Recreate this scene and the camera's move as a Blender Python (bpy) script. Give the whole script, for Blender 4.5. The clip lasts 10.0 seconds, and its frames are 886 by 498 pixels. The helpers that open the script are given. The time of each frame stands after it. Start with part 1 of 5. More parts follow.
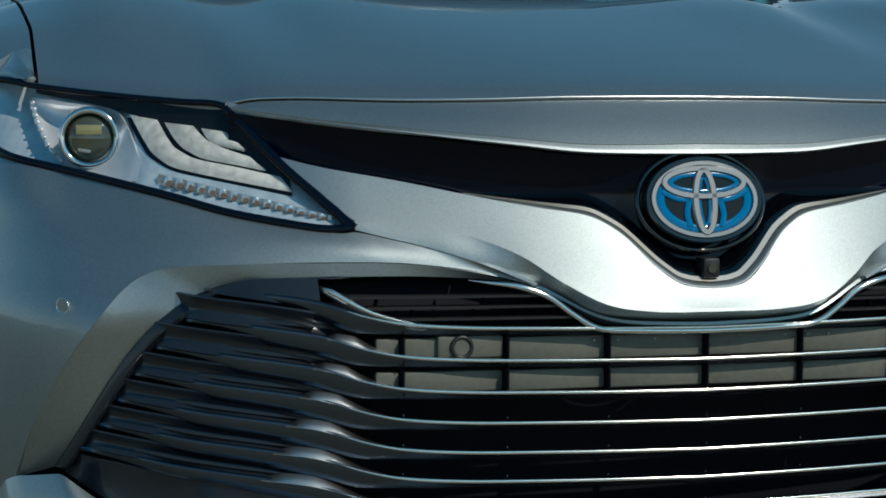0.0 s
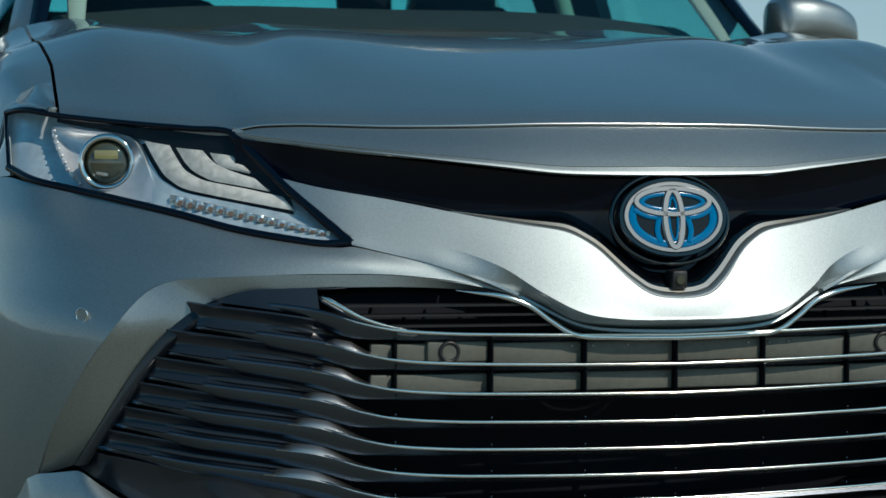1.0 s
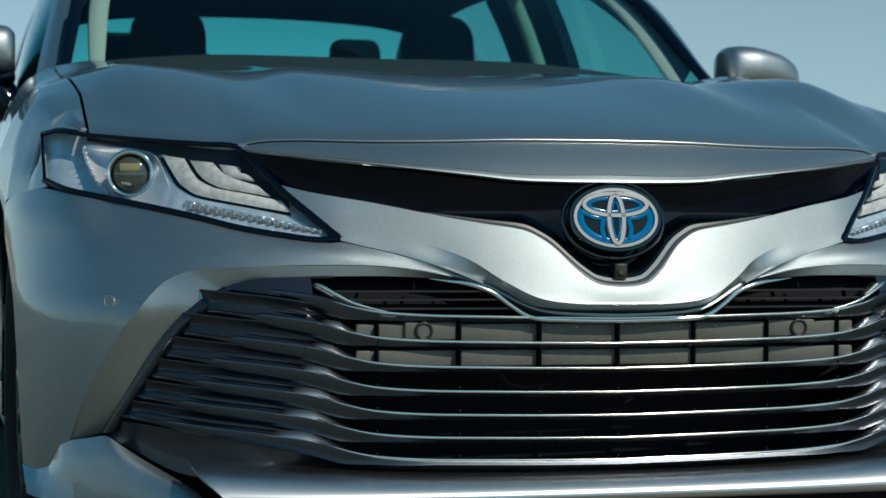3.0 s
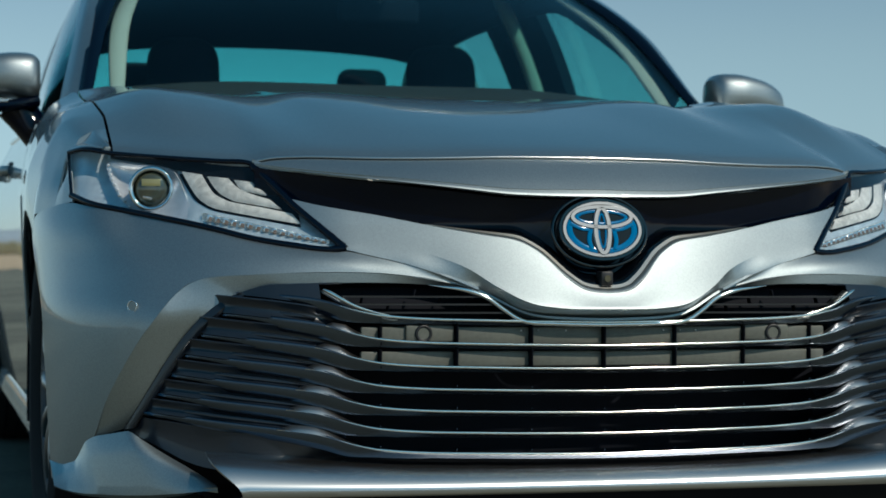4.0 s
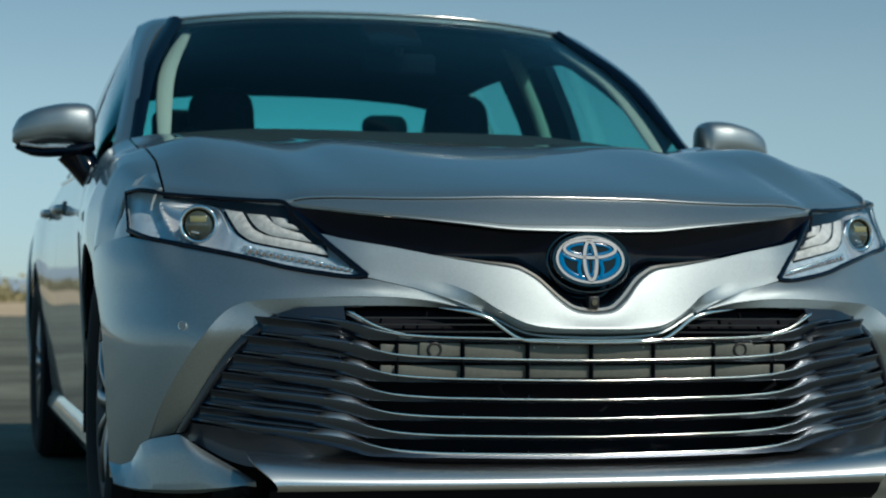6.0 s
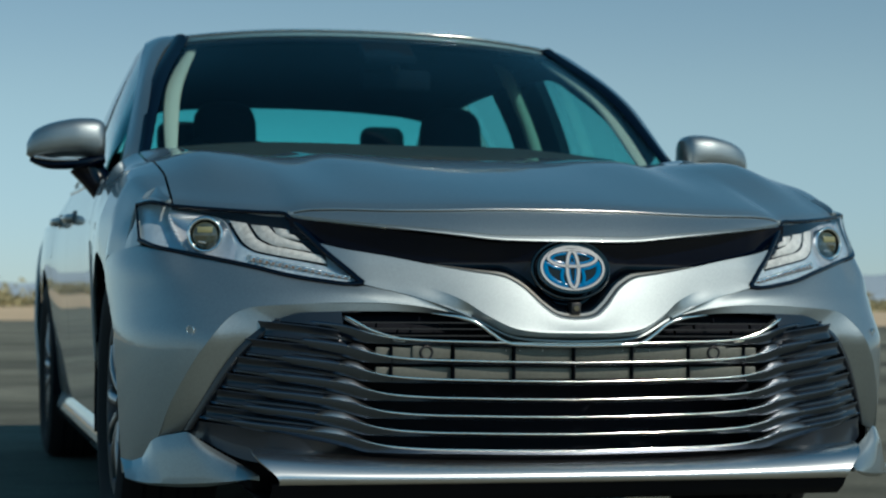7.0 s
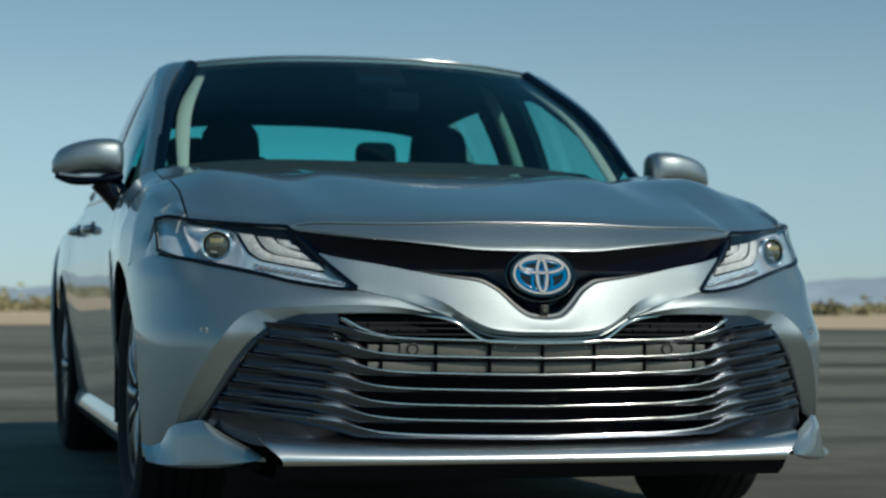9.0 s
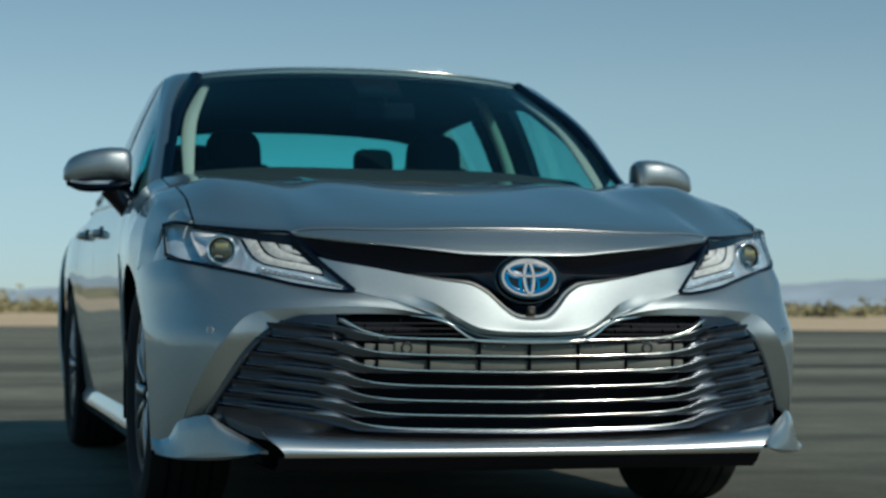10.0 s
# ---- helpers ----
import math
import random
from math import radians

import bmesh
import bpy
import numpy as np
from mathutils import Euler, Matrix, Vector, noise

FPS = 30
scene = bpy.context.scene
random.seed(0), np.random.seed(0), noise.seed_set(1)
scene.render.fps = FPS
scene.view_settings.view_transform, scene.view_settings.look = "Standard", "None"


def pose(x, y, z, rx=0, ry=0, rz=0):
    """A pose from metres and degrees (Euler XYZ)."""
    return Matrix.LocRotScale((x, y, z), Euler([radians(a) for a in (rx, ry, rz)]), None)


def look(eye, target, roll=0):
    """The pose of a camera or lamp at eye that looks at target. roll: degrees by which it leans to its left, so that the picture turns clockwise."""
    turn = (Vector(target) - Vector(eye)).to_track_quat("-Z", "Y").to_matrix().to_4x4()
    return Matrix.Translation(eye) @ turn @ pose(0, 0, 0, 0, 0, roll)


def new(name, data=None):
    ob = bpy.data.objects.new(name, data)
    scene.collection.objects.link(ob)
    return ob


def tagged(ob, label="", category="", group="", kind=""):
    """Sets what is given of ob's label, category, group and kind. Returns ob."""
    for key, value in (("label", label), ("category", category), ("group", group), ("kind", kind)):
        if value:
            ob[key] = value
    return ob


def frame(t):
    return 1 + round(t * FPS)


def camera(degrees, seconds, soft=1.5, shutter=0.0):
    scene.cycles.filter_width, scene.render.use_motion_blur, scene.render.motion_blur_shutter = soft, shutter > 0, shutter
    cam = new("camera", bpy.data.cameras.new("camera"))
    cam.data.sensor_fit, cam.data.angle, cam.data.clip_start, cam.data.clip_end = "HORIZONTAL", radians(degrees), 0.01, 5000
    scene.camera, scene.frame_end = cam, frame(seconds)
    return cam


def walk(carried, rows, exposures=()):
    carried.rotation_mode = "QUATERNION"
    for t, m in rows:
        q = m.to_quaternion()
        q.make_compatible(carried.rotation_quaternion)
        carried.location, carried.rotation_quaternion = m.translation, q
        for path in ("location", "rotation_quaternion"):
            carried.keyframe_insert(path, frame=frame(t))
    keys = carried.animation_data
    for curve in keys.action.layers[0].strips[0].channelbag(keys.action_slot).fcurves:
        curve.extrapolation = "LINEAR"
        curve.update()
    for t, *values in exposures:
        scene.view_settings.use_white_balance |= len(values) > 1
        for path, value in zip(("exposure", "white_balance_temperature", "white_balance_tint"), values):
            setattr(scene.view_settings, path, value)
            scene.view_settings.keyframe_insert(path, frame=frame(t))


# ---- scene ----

# ---- camera: seconds, eye, heading to the right, tilt up, lean (degrees) ----
cam = camera(23.94, 10.0, soft=1.5)
cam.data.dof.use_dof, cam.data.dof.focus_distance, cam.data.dof.aperture_fstop = True, 3.1, 9.5
WAY = [
    (0.0, -1.022, -2.469, 0.817, 15.403, -4.731, 0.294),
    (0.5, -1.043, -2.583, 0.794, 15.347, -3.832, 0.282),
    (1.0, -1.066, -2.696, 0.767, 15.333, -2.978, 0.272),
    (1.5, -1.090, -2.811, 0.734, 15.426, -2.132, 0.266),
    (2.0, -1.115, -2.929, 0.699, 15.480, -1.411, 0.298),
    (2.5, -1.140, -3.051, 0.674, 15.513, -1.077, 0.295),
    (4.0, -1.219, -3.429, 0.610, 15.252, 0.278, 0.304),
    (4.5, -1.246, -3.562, 0.592, 14.953, 0.635, 0.276),
    (5.0, -1.274, -3.698, 0.586, 14.701, 0.894, 0.278),
    (5.5, -1.302, -3.834, 0.583, 14.549, 1.171, 0.320),
    (7.0, -1.383, -4.242, 0.587, 14.534, 1.485, 0.393),
    (7.5, -1.411, -4.384, 0.587, 14.547, 1.505, 0.306),
    (8.0, -1.440, -4.527, 0.586, 14.547, 1.552, 0.277),
    (8.5, -1.470, -4.670, 0.584, 14.581, 1.553, 0.309),
    (9.0, -1.498, -4.817, 0.584, 14.592, 1.589, 0.298),
    (9.5, -1.528, -4.962, 0.582, 14.612, 1.615, 0.296),
    (10.0, -1.558, -5.110, 0.583, 14.625, 1.636, 0.310),
]


def stand(x, y, z, yaw, up, lean):
    a, b = radians(yaw), radians(up)
    aim = Vector((math.sin(a) * math.cos(b), math.cos(a) * math.cos(b), math.sin(b)))
    return look((x, y, z), Vector((x, y, z)) + aim, lean)


walk(cam, [(r[0], stand(*r[1:])) for r in WAY], exposures=[(0.0, 0.0, 5800, -5), (10.0, 0.0, 5800, -5)])

# ---- sky and sun ----
SUN_SIDE, SUN_UP = 31.3, 43.0  # degrees to the right of straight ahead of the car, and above the horizon
world = bpy.data.worlds.new("desert_sky")
scene.world = world
world.use_nodes = True
wn = world.node_tree.nodes
sky = wn.new("ShaderNodeTexSky")
sky.sky_type = "NISHITA"
sky.sun_disc = False
sky.sun_elevation = radians(SUN_UP)
sky.sun_rotation = radians(180 - SUN_SIDE)
sky.altitude, sky.air_density, sky.dust_density, sky.ozone_density = 600, 0.6, 0.4, 1.6
wn["Background"].inputs["Strength"].default_value = 0.104
# pale dust low over the desert, clearer air above it
wl = world.node_tree.links
where, parts, dusty = (wn.new(k) for k in ("ShaderNodeTexCoord", "ShaderNodeSeparateXYZ", "ShaderNodeVectorMath"))
wl.new(where.outputs["Generated"], parts.inputs[0])
tint = None
for low_z, high_z, low_tint, high_tint in ((0.0, 0.11, (0.78, 0.73, 0.715, 1), (1.19, 0.99, 0.755, 1)), (0.10, 0.45, None, (0.69, 1.25, 1.08, 1))):
    climb, blend = wn.new("ShaderNodeMapRange"), wn.new("ShaderNodeMix")
    climb.interpolation_type = "SMOOTHSTEP"
    climb.inputs["From Min"].default_value, climb.inputs["From Max"].default_value = low_z, high_z
    blend.data_type = "RGBA"
    blend.inputs["B"].default_value = high_tint
    if low_tint:
        blend.inputs["A"].default_value = low_tint
    else:
        wl.new(tint.outputs["Result"], blend.inputs["A"])
    wl.new(parts.outputs["Z"], climb.inputs["Value"])
    wl.new(climb.outputs["Result"], blend.inputs["Factor"])
    tint = blend
dusty.operation = "MULTIPLY"
wl.new(sky.outputs["Color"], dusty.inputs[0])
wl.new(tint.outputs["Result"], dusty.inputs[1])
wl.new(dusty.outputs[0], wn["Background"].inputs["Color"])
sun = new("sun", bpy.data.lights.new("sun", "SUN"))
sun.data.energy, sun.data.angle, sun.data.color = 2.95, radians(0.6), (1.0, 0.785, 0.66)
ca, cb = radians(SUN_SIDE), radians(SUN_UP)
sun.matrix_world = look((math.sin(ca) * math.cos(cb) * 30, -math.cos(ca) * math.cos(cb) * 30, math.sin(cb) * 30), (0, 0, 0))


# ---- materials ----
def mat(name, color, rough=0.5, metal=0.0, coat=0.0, grain=0.0, size=60.0, bump=0.0, spec=0.5, trans=0.0):
    """A Principled surface; grain varies its colour at two scales, bump gives it fine relief."""
    m = bpy.data.materials.new(name)
    m.use_nodes = True
    nt = m.node_tree
    p = nt.nodes["Principled BSDF"]
    p.inputs["Base Color"].default_value = (*color, 1)
    p.inputs["Roughness"].default_value = rough
    p.inputs["Metallic"].default_value = metal
    p.inputs["Coat Weight"].default_value = coat
    p.inputs["Coat Roughness"].default_value = 0.03
    p.inputs["Specular IOR Level"].default_value = spec
    p.inputs["Transmission Weight"].default_value = trans
    if grain or bump:
        co = nt.nodes.new("ShaderNodeTexCoord")
        fine, wide, mix = (nt.nodes.new(k) for k in ("ShaderNodeTexNoise", "ShaderNodeTexNoise", "ShaderNodeMix"))
        fine.inputs["Scale"].default_value, wide.inputs["Scale"].default_value = size, size / 14
        fine.inputs["Detail"].default_value = wide.inputs["Detail"].default_value = 4
        nt.links.new(co.outputs["Object"], fine.inputs["Vector"])
        nt.links.new(co.outputs["Object"], wide.inputs["Vector"])
        both = nt.nodes.new("ShaderNodeMath")
        both.operation = "ADD"
        nt.links.new(fine.outputs["Fac"], both.inputs[0])
        nt.links.new(wide.outputs["Fac"], both.inputs[1])
        ramp = nt.nodes.new("ShaderNodeMapRange")
        ramp.inputs["From Min"].default_value, ramp.inputs["From Max"].default_value = 0.7, 1.3
        nt.links.new(both.outputs[0], ramp.inputs["Value"])
        mix.data_type = "RGBA"
        mix.inputs["A"].default_value = (*[c * (1 - grain) for c in color], 1)
        mix.inputs["B"].default_value = (*[min(1, c * (1 + grain)) for c in color], 1)
        nt.links.new(ramp.outputs["Result"], mix.inputs["Factor"])
        nt.links.new(mix.outputs["Result"], p.inputs["Base Color"])
        if bump:
            b = nt.nodes.new("ShaderNodeBump")
            b.inputs["Strength"].default_value, b.inputs["Distance"].default_value = bump, 0.3 / size
            nt.links.new(fine.outputs["Fac"], b.inputs["Height"])
            nt.links.new(b.outputs["Normal"], p.inputs["Normal"])
    return m


def pane_mat(name, tint, gloss=1.0):
    """Thin tinted glass: clear to look through, with a mirror-like sheen that grows at a grazing view."""
    m = bpy.data.materials.new(name)
    m.use_nodes = True
    nt = m.node_tree
    nt.nodes.clear()
    out, mix, clear, sheen, edge = (nt.nodes.new(k) for k in (
        "ShaderNodeOutputMaterial", "ShaderNodeMixShader", "ShaderNodeBsdfTransparent", "ShaderNodeBsdfGlossy", "ShaderNodeLayerWeight"))
    clear.inputs["Color"].default_value = (*tint, 1)
    sheen.inputs["Roughness"].default_value = 0.01
    sheen.inputs["Color"].default_value = (gloss, gloss, gloss, 1)
    power, rise_ = nt.nodes.new("ShaderNodeMath"), nt.nodes.new("ShaderNodeMapRange")
    power.operation, power.inputs[1].default_value = "POWER", 5.0
    edge.inputs["Blend"].default_value = 0.5
    rise_.inputs["To Min"].default_value = 0.013
    nt.links.new(edge.outputs["Facing"], power.inputs[0])
    nt.links.new(power.outputs[0], rise_.inputs["Value"])
    nt.links.new(rise_.outputs["Result"], mix.inputs[0])
    nt.links.new(clear.outputs[0], mix.inputs[1])
    nt.links.new(sheen.outputs[0], mix.inputs[2])
    nt.links.new(mix.outputs[0], out.inputs[0])
    return m


def flake_paint():
    """Silver metallic paint: fine flakes that tilt the reflection, under a clear coat."""
    m = mat("silver_metallic_paint", (0.362, 0.408, 0.422), 0.50, 1.0, 1.0)
    nt = m.node_tree
    p = nt.nodes["Principled BSDF"]
    co, vor, bump = (nt.nodes.new(k) for k in ("ShaderNodeTexCoord", "ShaderNodeTexVoronoi", "ShaderNodeBump"))
    vor.inputs["Scale"].default_value = 700
    nt.links.new(co.outputs["Object"], vor.inputs["Vector"])
    bump.inputs["Strength"].default_value, bump.inputs["Distance"].default_value = 0.12, 0.0004
    sep = nt.nodes.new("ShaderNodeSeparateColor")
    nt.links.new(vor.outputs["Color"], sep.inputs[0])
    nt.links.new(sep.outputs[0], bump.inputs["Height"])
    nt.links.new(bump.outputs["Normal"], p.inputs["Normal"])
    tone = nt.nodes.new("ShaderNodeMix")
    tone.data_type = "RGBA"
    tone.inputs["A"].default_value, tone.inputs["B"].default_value = (0.331, 0.372, 0.385, 1), (0.393, 0.444, 0.459, 1)
    nt.links.new(sep.outputs[1], tone.inputs["Factor"])
    nt.links.new(tone.outputs["Result"], p.inputs["Base Color"])
    return m


PAINT = flake_paint()
GLOSS_BLACK = mat("piano_black", (0.001, 0.003, 0.010), 0.07, coat=0.15, spec=0.25)
SATIN_BLACK = mat("satin_black_plastic", (0.014, 0.014, 0.015), 0.42, grain=0.2, size=300)
MATT_BLACK = mat("matt_black_plastic", (0.002, 0.0035, 0.008), 0.75, grain=0.25, size=200, spec=0.2)
GREY_PLASTIC = mat("grey_shutter_plastic", (0.115, 0.12, 0.10), 0.5, grain=0.15, size=120)
SMOKE = mat("smoked_chrome", (0.10, 0.12, 0.152), 0.24, 1.0)
LOUVRE = mat("dark_louvre_skin", (0.012, 0.017, 0.026), 0.3, coat=0.4, grain=0.1, size=150)
FIN = mat("dark_fin", (0.012, 0.015, 0.022), 0.26, coat=0.3)
STRIP = mat("polished_strip", (0.58, 0.59, 0.60), 0.27, 1.0, coat=0.5)
DASH = mat("dash_top", (0.034, 0.034, 0.030), 0.8, grain=0.15, size=80)
EDGE_CHROME = mat("bright_edge", (0.90, 0.88, 0.84), 0.11, 1.0)
BADGE_SILVER = mat("badge_silver", (0.30, 0.30, 0.30), 0.34, 0.9)
CHROME = mat("chrome", (0.78, 0.79, 0.80), 0.08, 1.0)
SATIN_SILVER = mat("satin_silver", (0.66, 0.66, 0.65), 0.28, 1.0)
SATIN_GREY = mat("satin_grey", (0.86, 0.84, 0.77), 0.46, 1.0)
LACQUER = mat("black_lacquer", (0.001, 0.002, 0.004), 0.06, coat=1.0)
BLUE = mat("emblem_blue", (0.006, 0.15, 0.36), 0.14, coat=0.3, spec=0.3)
DARK_FIELD = mat("emblem_dark", (0.012, 0.012, 0.012), 0.08, coat=0.3, spec=0.3)
SCREEN = pane_mat("windscreen_glass", (0.84, 0.94, 0.95), 0.75)
SIDE_GLASS = pane_mat("tinted_glass", (0.52, 0.82, 0.81))
REAR_GLASS = pane_mat("rear_glass", (0.47, 0.83, 0.82))
LENS = pane_mat("clear_lens", (0.93, 0.96, 0.98), 0.9)
REFLECTOR = mat("lamp_reflector", (0.74, 0.85, 0.92), 0.36, 0.5, grain=0.25, size=45, bump=0.3, coat=0.5)
BOWL = mat("silvered_bowl", (0.86, 0.86, 0.87), 0.36, 0.55, grain=0.10, size=90, coat=0.5)
LAMP_BLACK = mat("lamp_bezel", (0.006, 0.008, 0.012), 0.45, spec=0.2)
LIGHT_GUIDE = mat("white_light_guide", (0.70, 0.67, 0.61), 0.4, grain=0.32, size=75, bump=0.4, coat=0.5)
AMBER = mat("amber_led", (0.17, 0.11, 0.08), 0.3, coat=1.0)
CLEAR_BLOCK = mat("clear_led_block", (0.70, 0.71, 0.71), 0.12, 0.8, grain=0.35, size=160, bump=0.5, coat=0.6)
# colour of the reflection painted on the projector's opaque glass
YELLOW = mat("yellow_reflection", (0.26, 0.25, 0.11), 0.3, coat=1.0)
BULB = mat("projector_glass", (0.055, 0.06, 0.038), 0.03, 0.0, coat=1.0, spec=0.9)
RUBBER = mat("tyre_rubber", (0.005, 0.005, 0.006), 0.9, grain=0.3, size=90, bump=0.2)
ALLOY = mat("alloy_rim", (0.30, 0.31, 0.33), 0.3, 1.0)
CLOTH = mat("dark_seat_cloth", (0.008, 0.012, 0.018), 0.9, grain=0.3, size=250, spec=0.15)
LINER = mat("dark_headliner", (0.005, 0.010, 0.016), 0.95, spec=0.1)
CREAM = mat("cream_pillar_trim", (0.55, 0.52, 0.43), 0.75, grain=0.05, size=90)


# ---- mesh helpers ----
def spline(pts, n):
    """n points along a smooth curve through pts."""
    p = np.array(pts, float)
    if len(p) == 2:
        return p[0] + (p[1] - p[0]) * np.linspace(0, 1, n)[:, None]
    d = np.maximum(np.linalg.norm(np.diff(p, axis=0), axis=1), 1e-6)
    k = np.concatenate([[0], np.cumsum(np.sqrt(d))])
    m = np.zeros_like(p)
    s = np.diff(p, axis=0) / np.diff(k)[:, None]
    h = np.diff(k)
    m[1:-1] = (s[:-1] * h[1:, None] + s[1:] * h[:-1, None]) / (h[:-1] + h[1:])[:, None]
    m[0], m[-1] = s[0], s[-1]
    q = np.interp(np.linspace(0, 1, n), np.concatenate([[0], np.cumsum(d)]) / d.sum(), k)
    i = np.clip(np.searchsorted(k, q, "right") - 1, 0, len(p) - 2)
    u = ((q - k[i]) / h[i])[:, None]
    hh = h[i][:, None]
    return ((2 * u**3 - 3 * u**2 + 1) * p[i] + (u**3 - 2 * u**2 + u) * hh * m[i]
            + (-2 * u**3 + 3 * u**2) * p[i + 1] + (u**3 - u**2) * hh * m[i + 1])


def loft(rows, nu, nv):
    """A grid of points, nv by nu, through rows of control points."""
    a = np.array([spline(r, nu) for r in rows])
    return np.stack([spline(a[:, j], nv) for j in range(nu)], axis=1)


def sheet(grid, thick=0.003, core=(0, 2.3, 0.6)):
    """A bmesh of a grid, with a thickness towards the core."""
    g = np.array(grid, float)
    du, dv = np.gradient(g, axis=1), np.gradient(g, axis=0)
    n = np.cross(du, dv)
    n /= np.maximum(np.linalg.norm(n, axis=2, keepdims=True), 1e-9)
    if ((g - np.array(core)) * n).sum() < 0:
        g, n = g[:, ::-1], -n[:, ::-1]
    nv, nu = g.shape[:2]
    bm = bmesh.new()
    top = [[bm.verts.new(p) for p in row] for row in g]
    low = [[bm.verts.new(p) for p in row] for row in g - n * thick]
    for i in range(nv - 1):
        for j in range(nu - 1):
            for w, flip in ((top, False), (low, True)):
                f = [w[i][j], w[i][j + 1], w[i + 1][j + 1], w[i + 1][j]]
                bm.faces.new(f[::-1] if flip else f)
    rim = [(0, j) for j in range(nu)] + [(i, nu - 1) for i in range(1, nv)]
    rim += [(nv - 1, j) for j in range(nu - 2, -1, -1)] + [(i, 0) for i in range(nv - 2, 0, -1)]
    for (a, b), (c, d) in zip(rim, rim[1:] + rim[:1]):
        bm.faces.new((top[c][d], top[a][b], low[a][b], low[c][d]))
    return bm


def sweep(path, shape, up=(0, 0, 1), closed=False):
    """A bmesh: the outline shape(i, n), points (inwards, upwards), carried along path."""
    p = np.array(path, float)
    n = len(p)
    t = np.gradient(p, axis=0)
    if closed:
        t = np.roll(p, -1, 0) - np.roll(p, 1, 0)
    t /= np.linalg.norm(t, axis=1, keepdims=True)
    bm = bmesh.new()
    rings = []
    for i in range(n):
        side = np.cross(t[i], up)
        side /= max(np.linalg.norm(side), 1e-9)
        high = np.cross(side, t[i])
        rings.append([bm.verts.new(p[i] + side * u + high * v) for u, v in shape(i, n)])
    m = len(rings[0])
    for i in range(n if closed else n - 1):
        a, b = rings[i], rings[(i + 1) % n]
        for k in range(m):
            bm.faces.new((a[k], a[(k + 1) % m], b[(k + 1) % m], b[k]))
    if not closed:
        bm.faces.new(rings[0][::-1])
        bm.faces.new(rings[-1])
    bmesh.ops.recalc_face_normals(bm, faces=bm.faces)
    return bm


def circle(r, n=12, squash=1.0):
    n = max(n, 12)
    return [(r * math.cos(a), r * squash * math.sin(a)) for a in np.linspace(0, 2 * math.pi, n, endpoint=False)]


def tube(path, r, n=8, closed=False, up=(0, 0, 1), squash=1.0):
    return sweep(path, lambda i, k: circle(r, n, squash), up, closed)


def block(cx, cy, cz, sx, sy, sz, bevel=0.01, seg=3, turn=None):
    """A rounded box."""
    bm = bmesh.new()
    bmesh.ops.create_cube(bm, size=1)
    bmesh.ops.scale(bm, vec=(sx, sy, sz), verts=bm.verts)
    if bevel:
        bmesh.ops.bevel(bm, geom=list(bm.edges), offset=bevel, segments=seg, profile=0.5, affect="EDGES")
    if turn:
        bmesh.ops.transform(bm, matrix=pose(0, 0, 0, *turn), verts=bm.verts)
    bmesh.ops.translate(bm, vec=(cx, cy, cz), verts=bm.verts)
    return bm


def part(name, bm, material, parent, label="", sharp=35):
    """Links a bmesh as one mesh object under a thing or a part."""
    me = bpy.data.meshes.new(name)
    bm.to_mesh(me)
    bm.free()
    me.materials.append(material)
    me.polygons.foreach_set("use_smooth", [True] * len(me.polygons))
    me.set_sharp_from_angle(angle=radians(sharp))
    ob = new(name, me)
    ob.parent = parent
    if label:
        tagged(ob, label)
    return ob


def thing(name, label, category, group="", kind="", at=(0, 0, 0)):
    ob = new(name)
    ob.empty_display_size = 0.1
    ob.location = at
    return tagged(ob, label, category, group, kind)


def flip(grid, s):
    g = np.array(grid, float)
    g[..., 0] *= s
    return g


def full(half):
    """A control row over both sides, from the centre outwards on one."""
    left = [(-p[0], *p[1:]) for p in half[:0:-1]]
    return left + list(half)


def curve_at(pts):
    """z over x, smoothly through pts."""
    s = spline(pts, 160)
    o = np.argsort(s[:, 0])
    return lambda x: np.interp(x, s[o, 0], s[o, 1])

# ---- the airfield: tarmac, sand, scrub, hills ----
def ring_ground(name, radii, material, label, category, z=0.0, rough=0.0, seed=1):
    bm = bmesh.new()
    n = 96
    rows = []
    for r in radii:
        rows.append([bm.verts.new((r * math.cos(a), r * math.sin(a), z + rough * noise.noise((r * math.cos(a) * 0.05, r * math.sin(a) * 0.05, seed))))
                     for a in np.linspace(0, 2 * math.pi, n, endpoint=False)])
    for a, b in zip(rows, rows[1:]):
        for k in range(n):
            bm.faces.new((a[k], b[k], b[(k + 1) % n], a[(k + 1) % n]))
    if radii[0] < 1:
        bm.faces.new(rows[0])
    me = bpy.data.meshes.new(name)
    bm.to_mesh(me)
    bm.free()
    me.materials.append(material)
    return tagged(new(name, me), label, category, kind="structure")


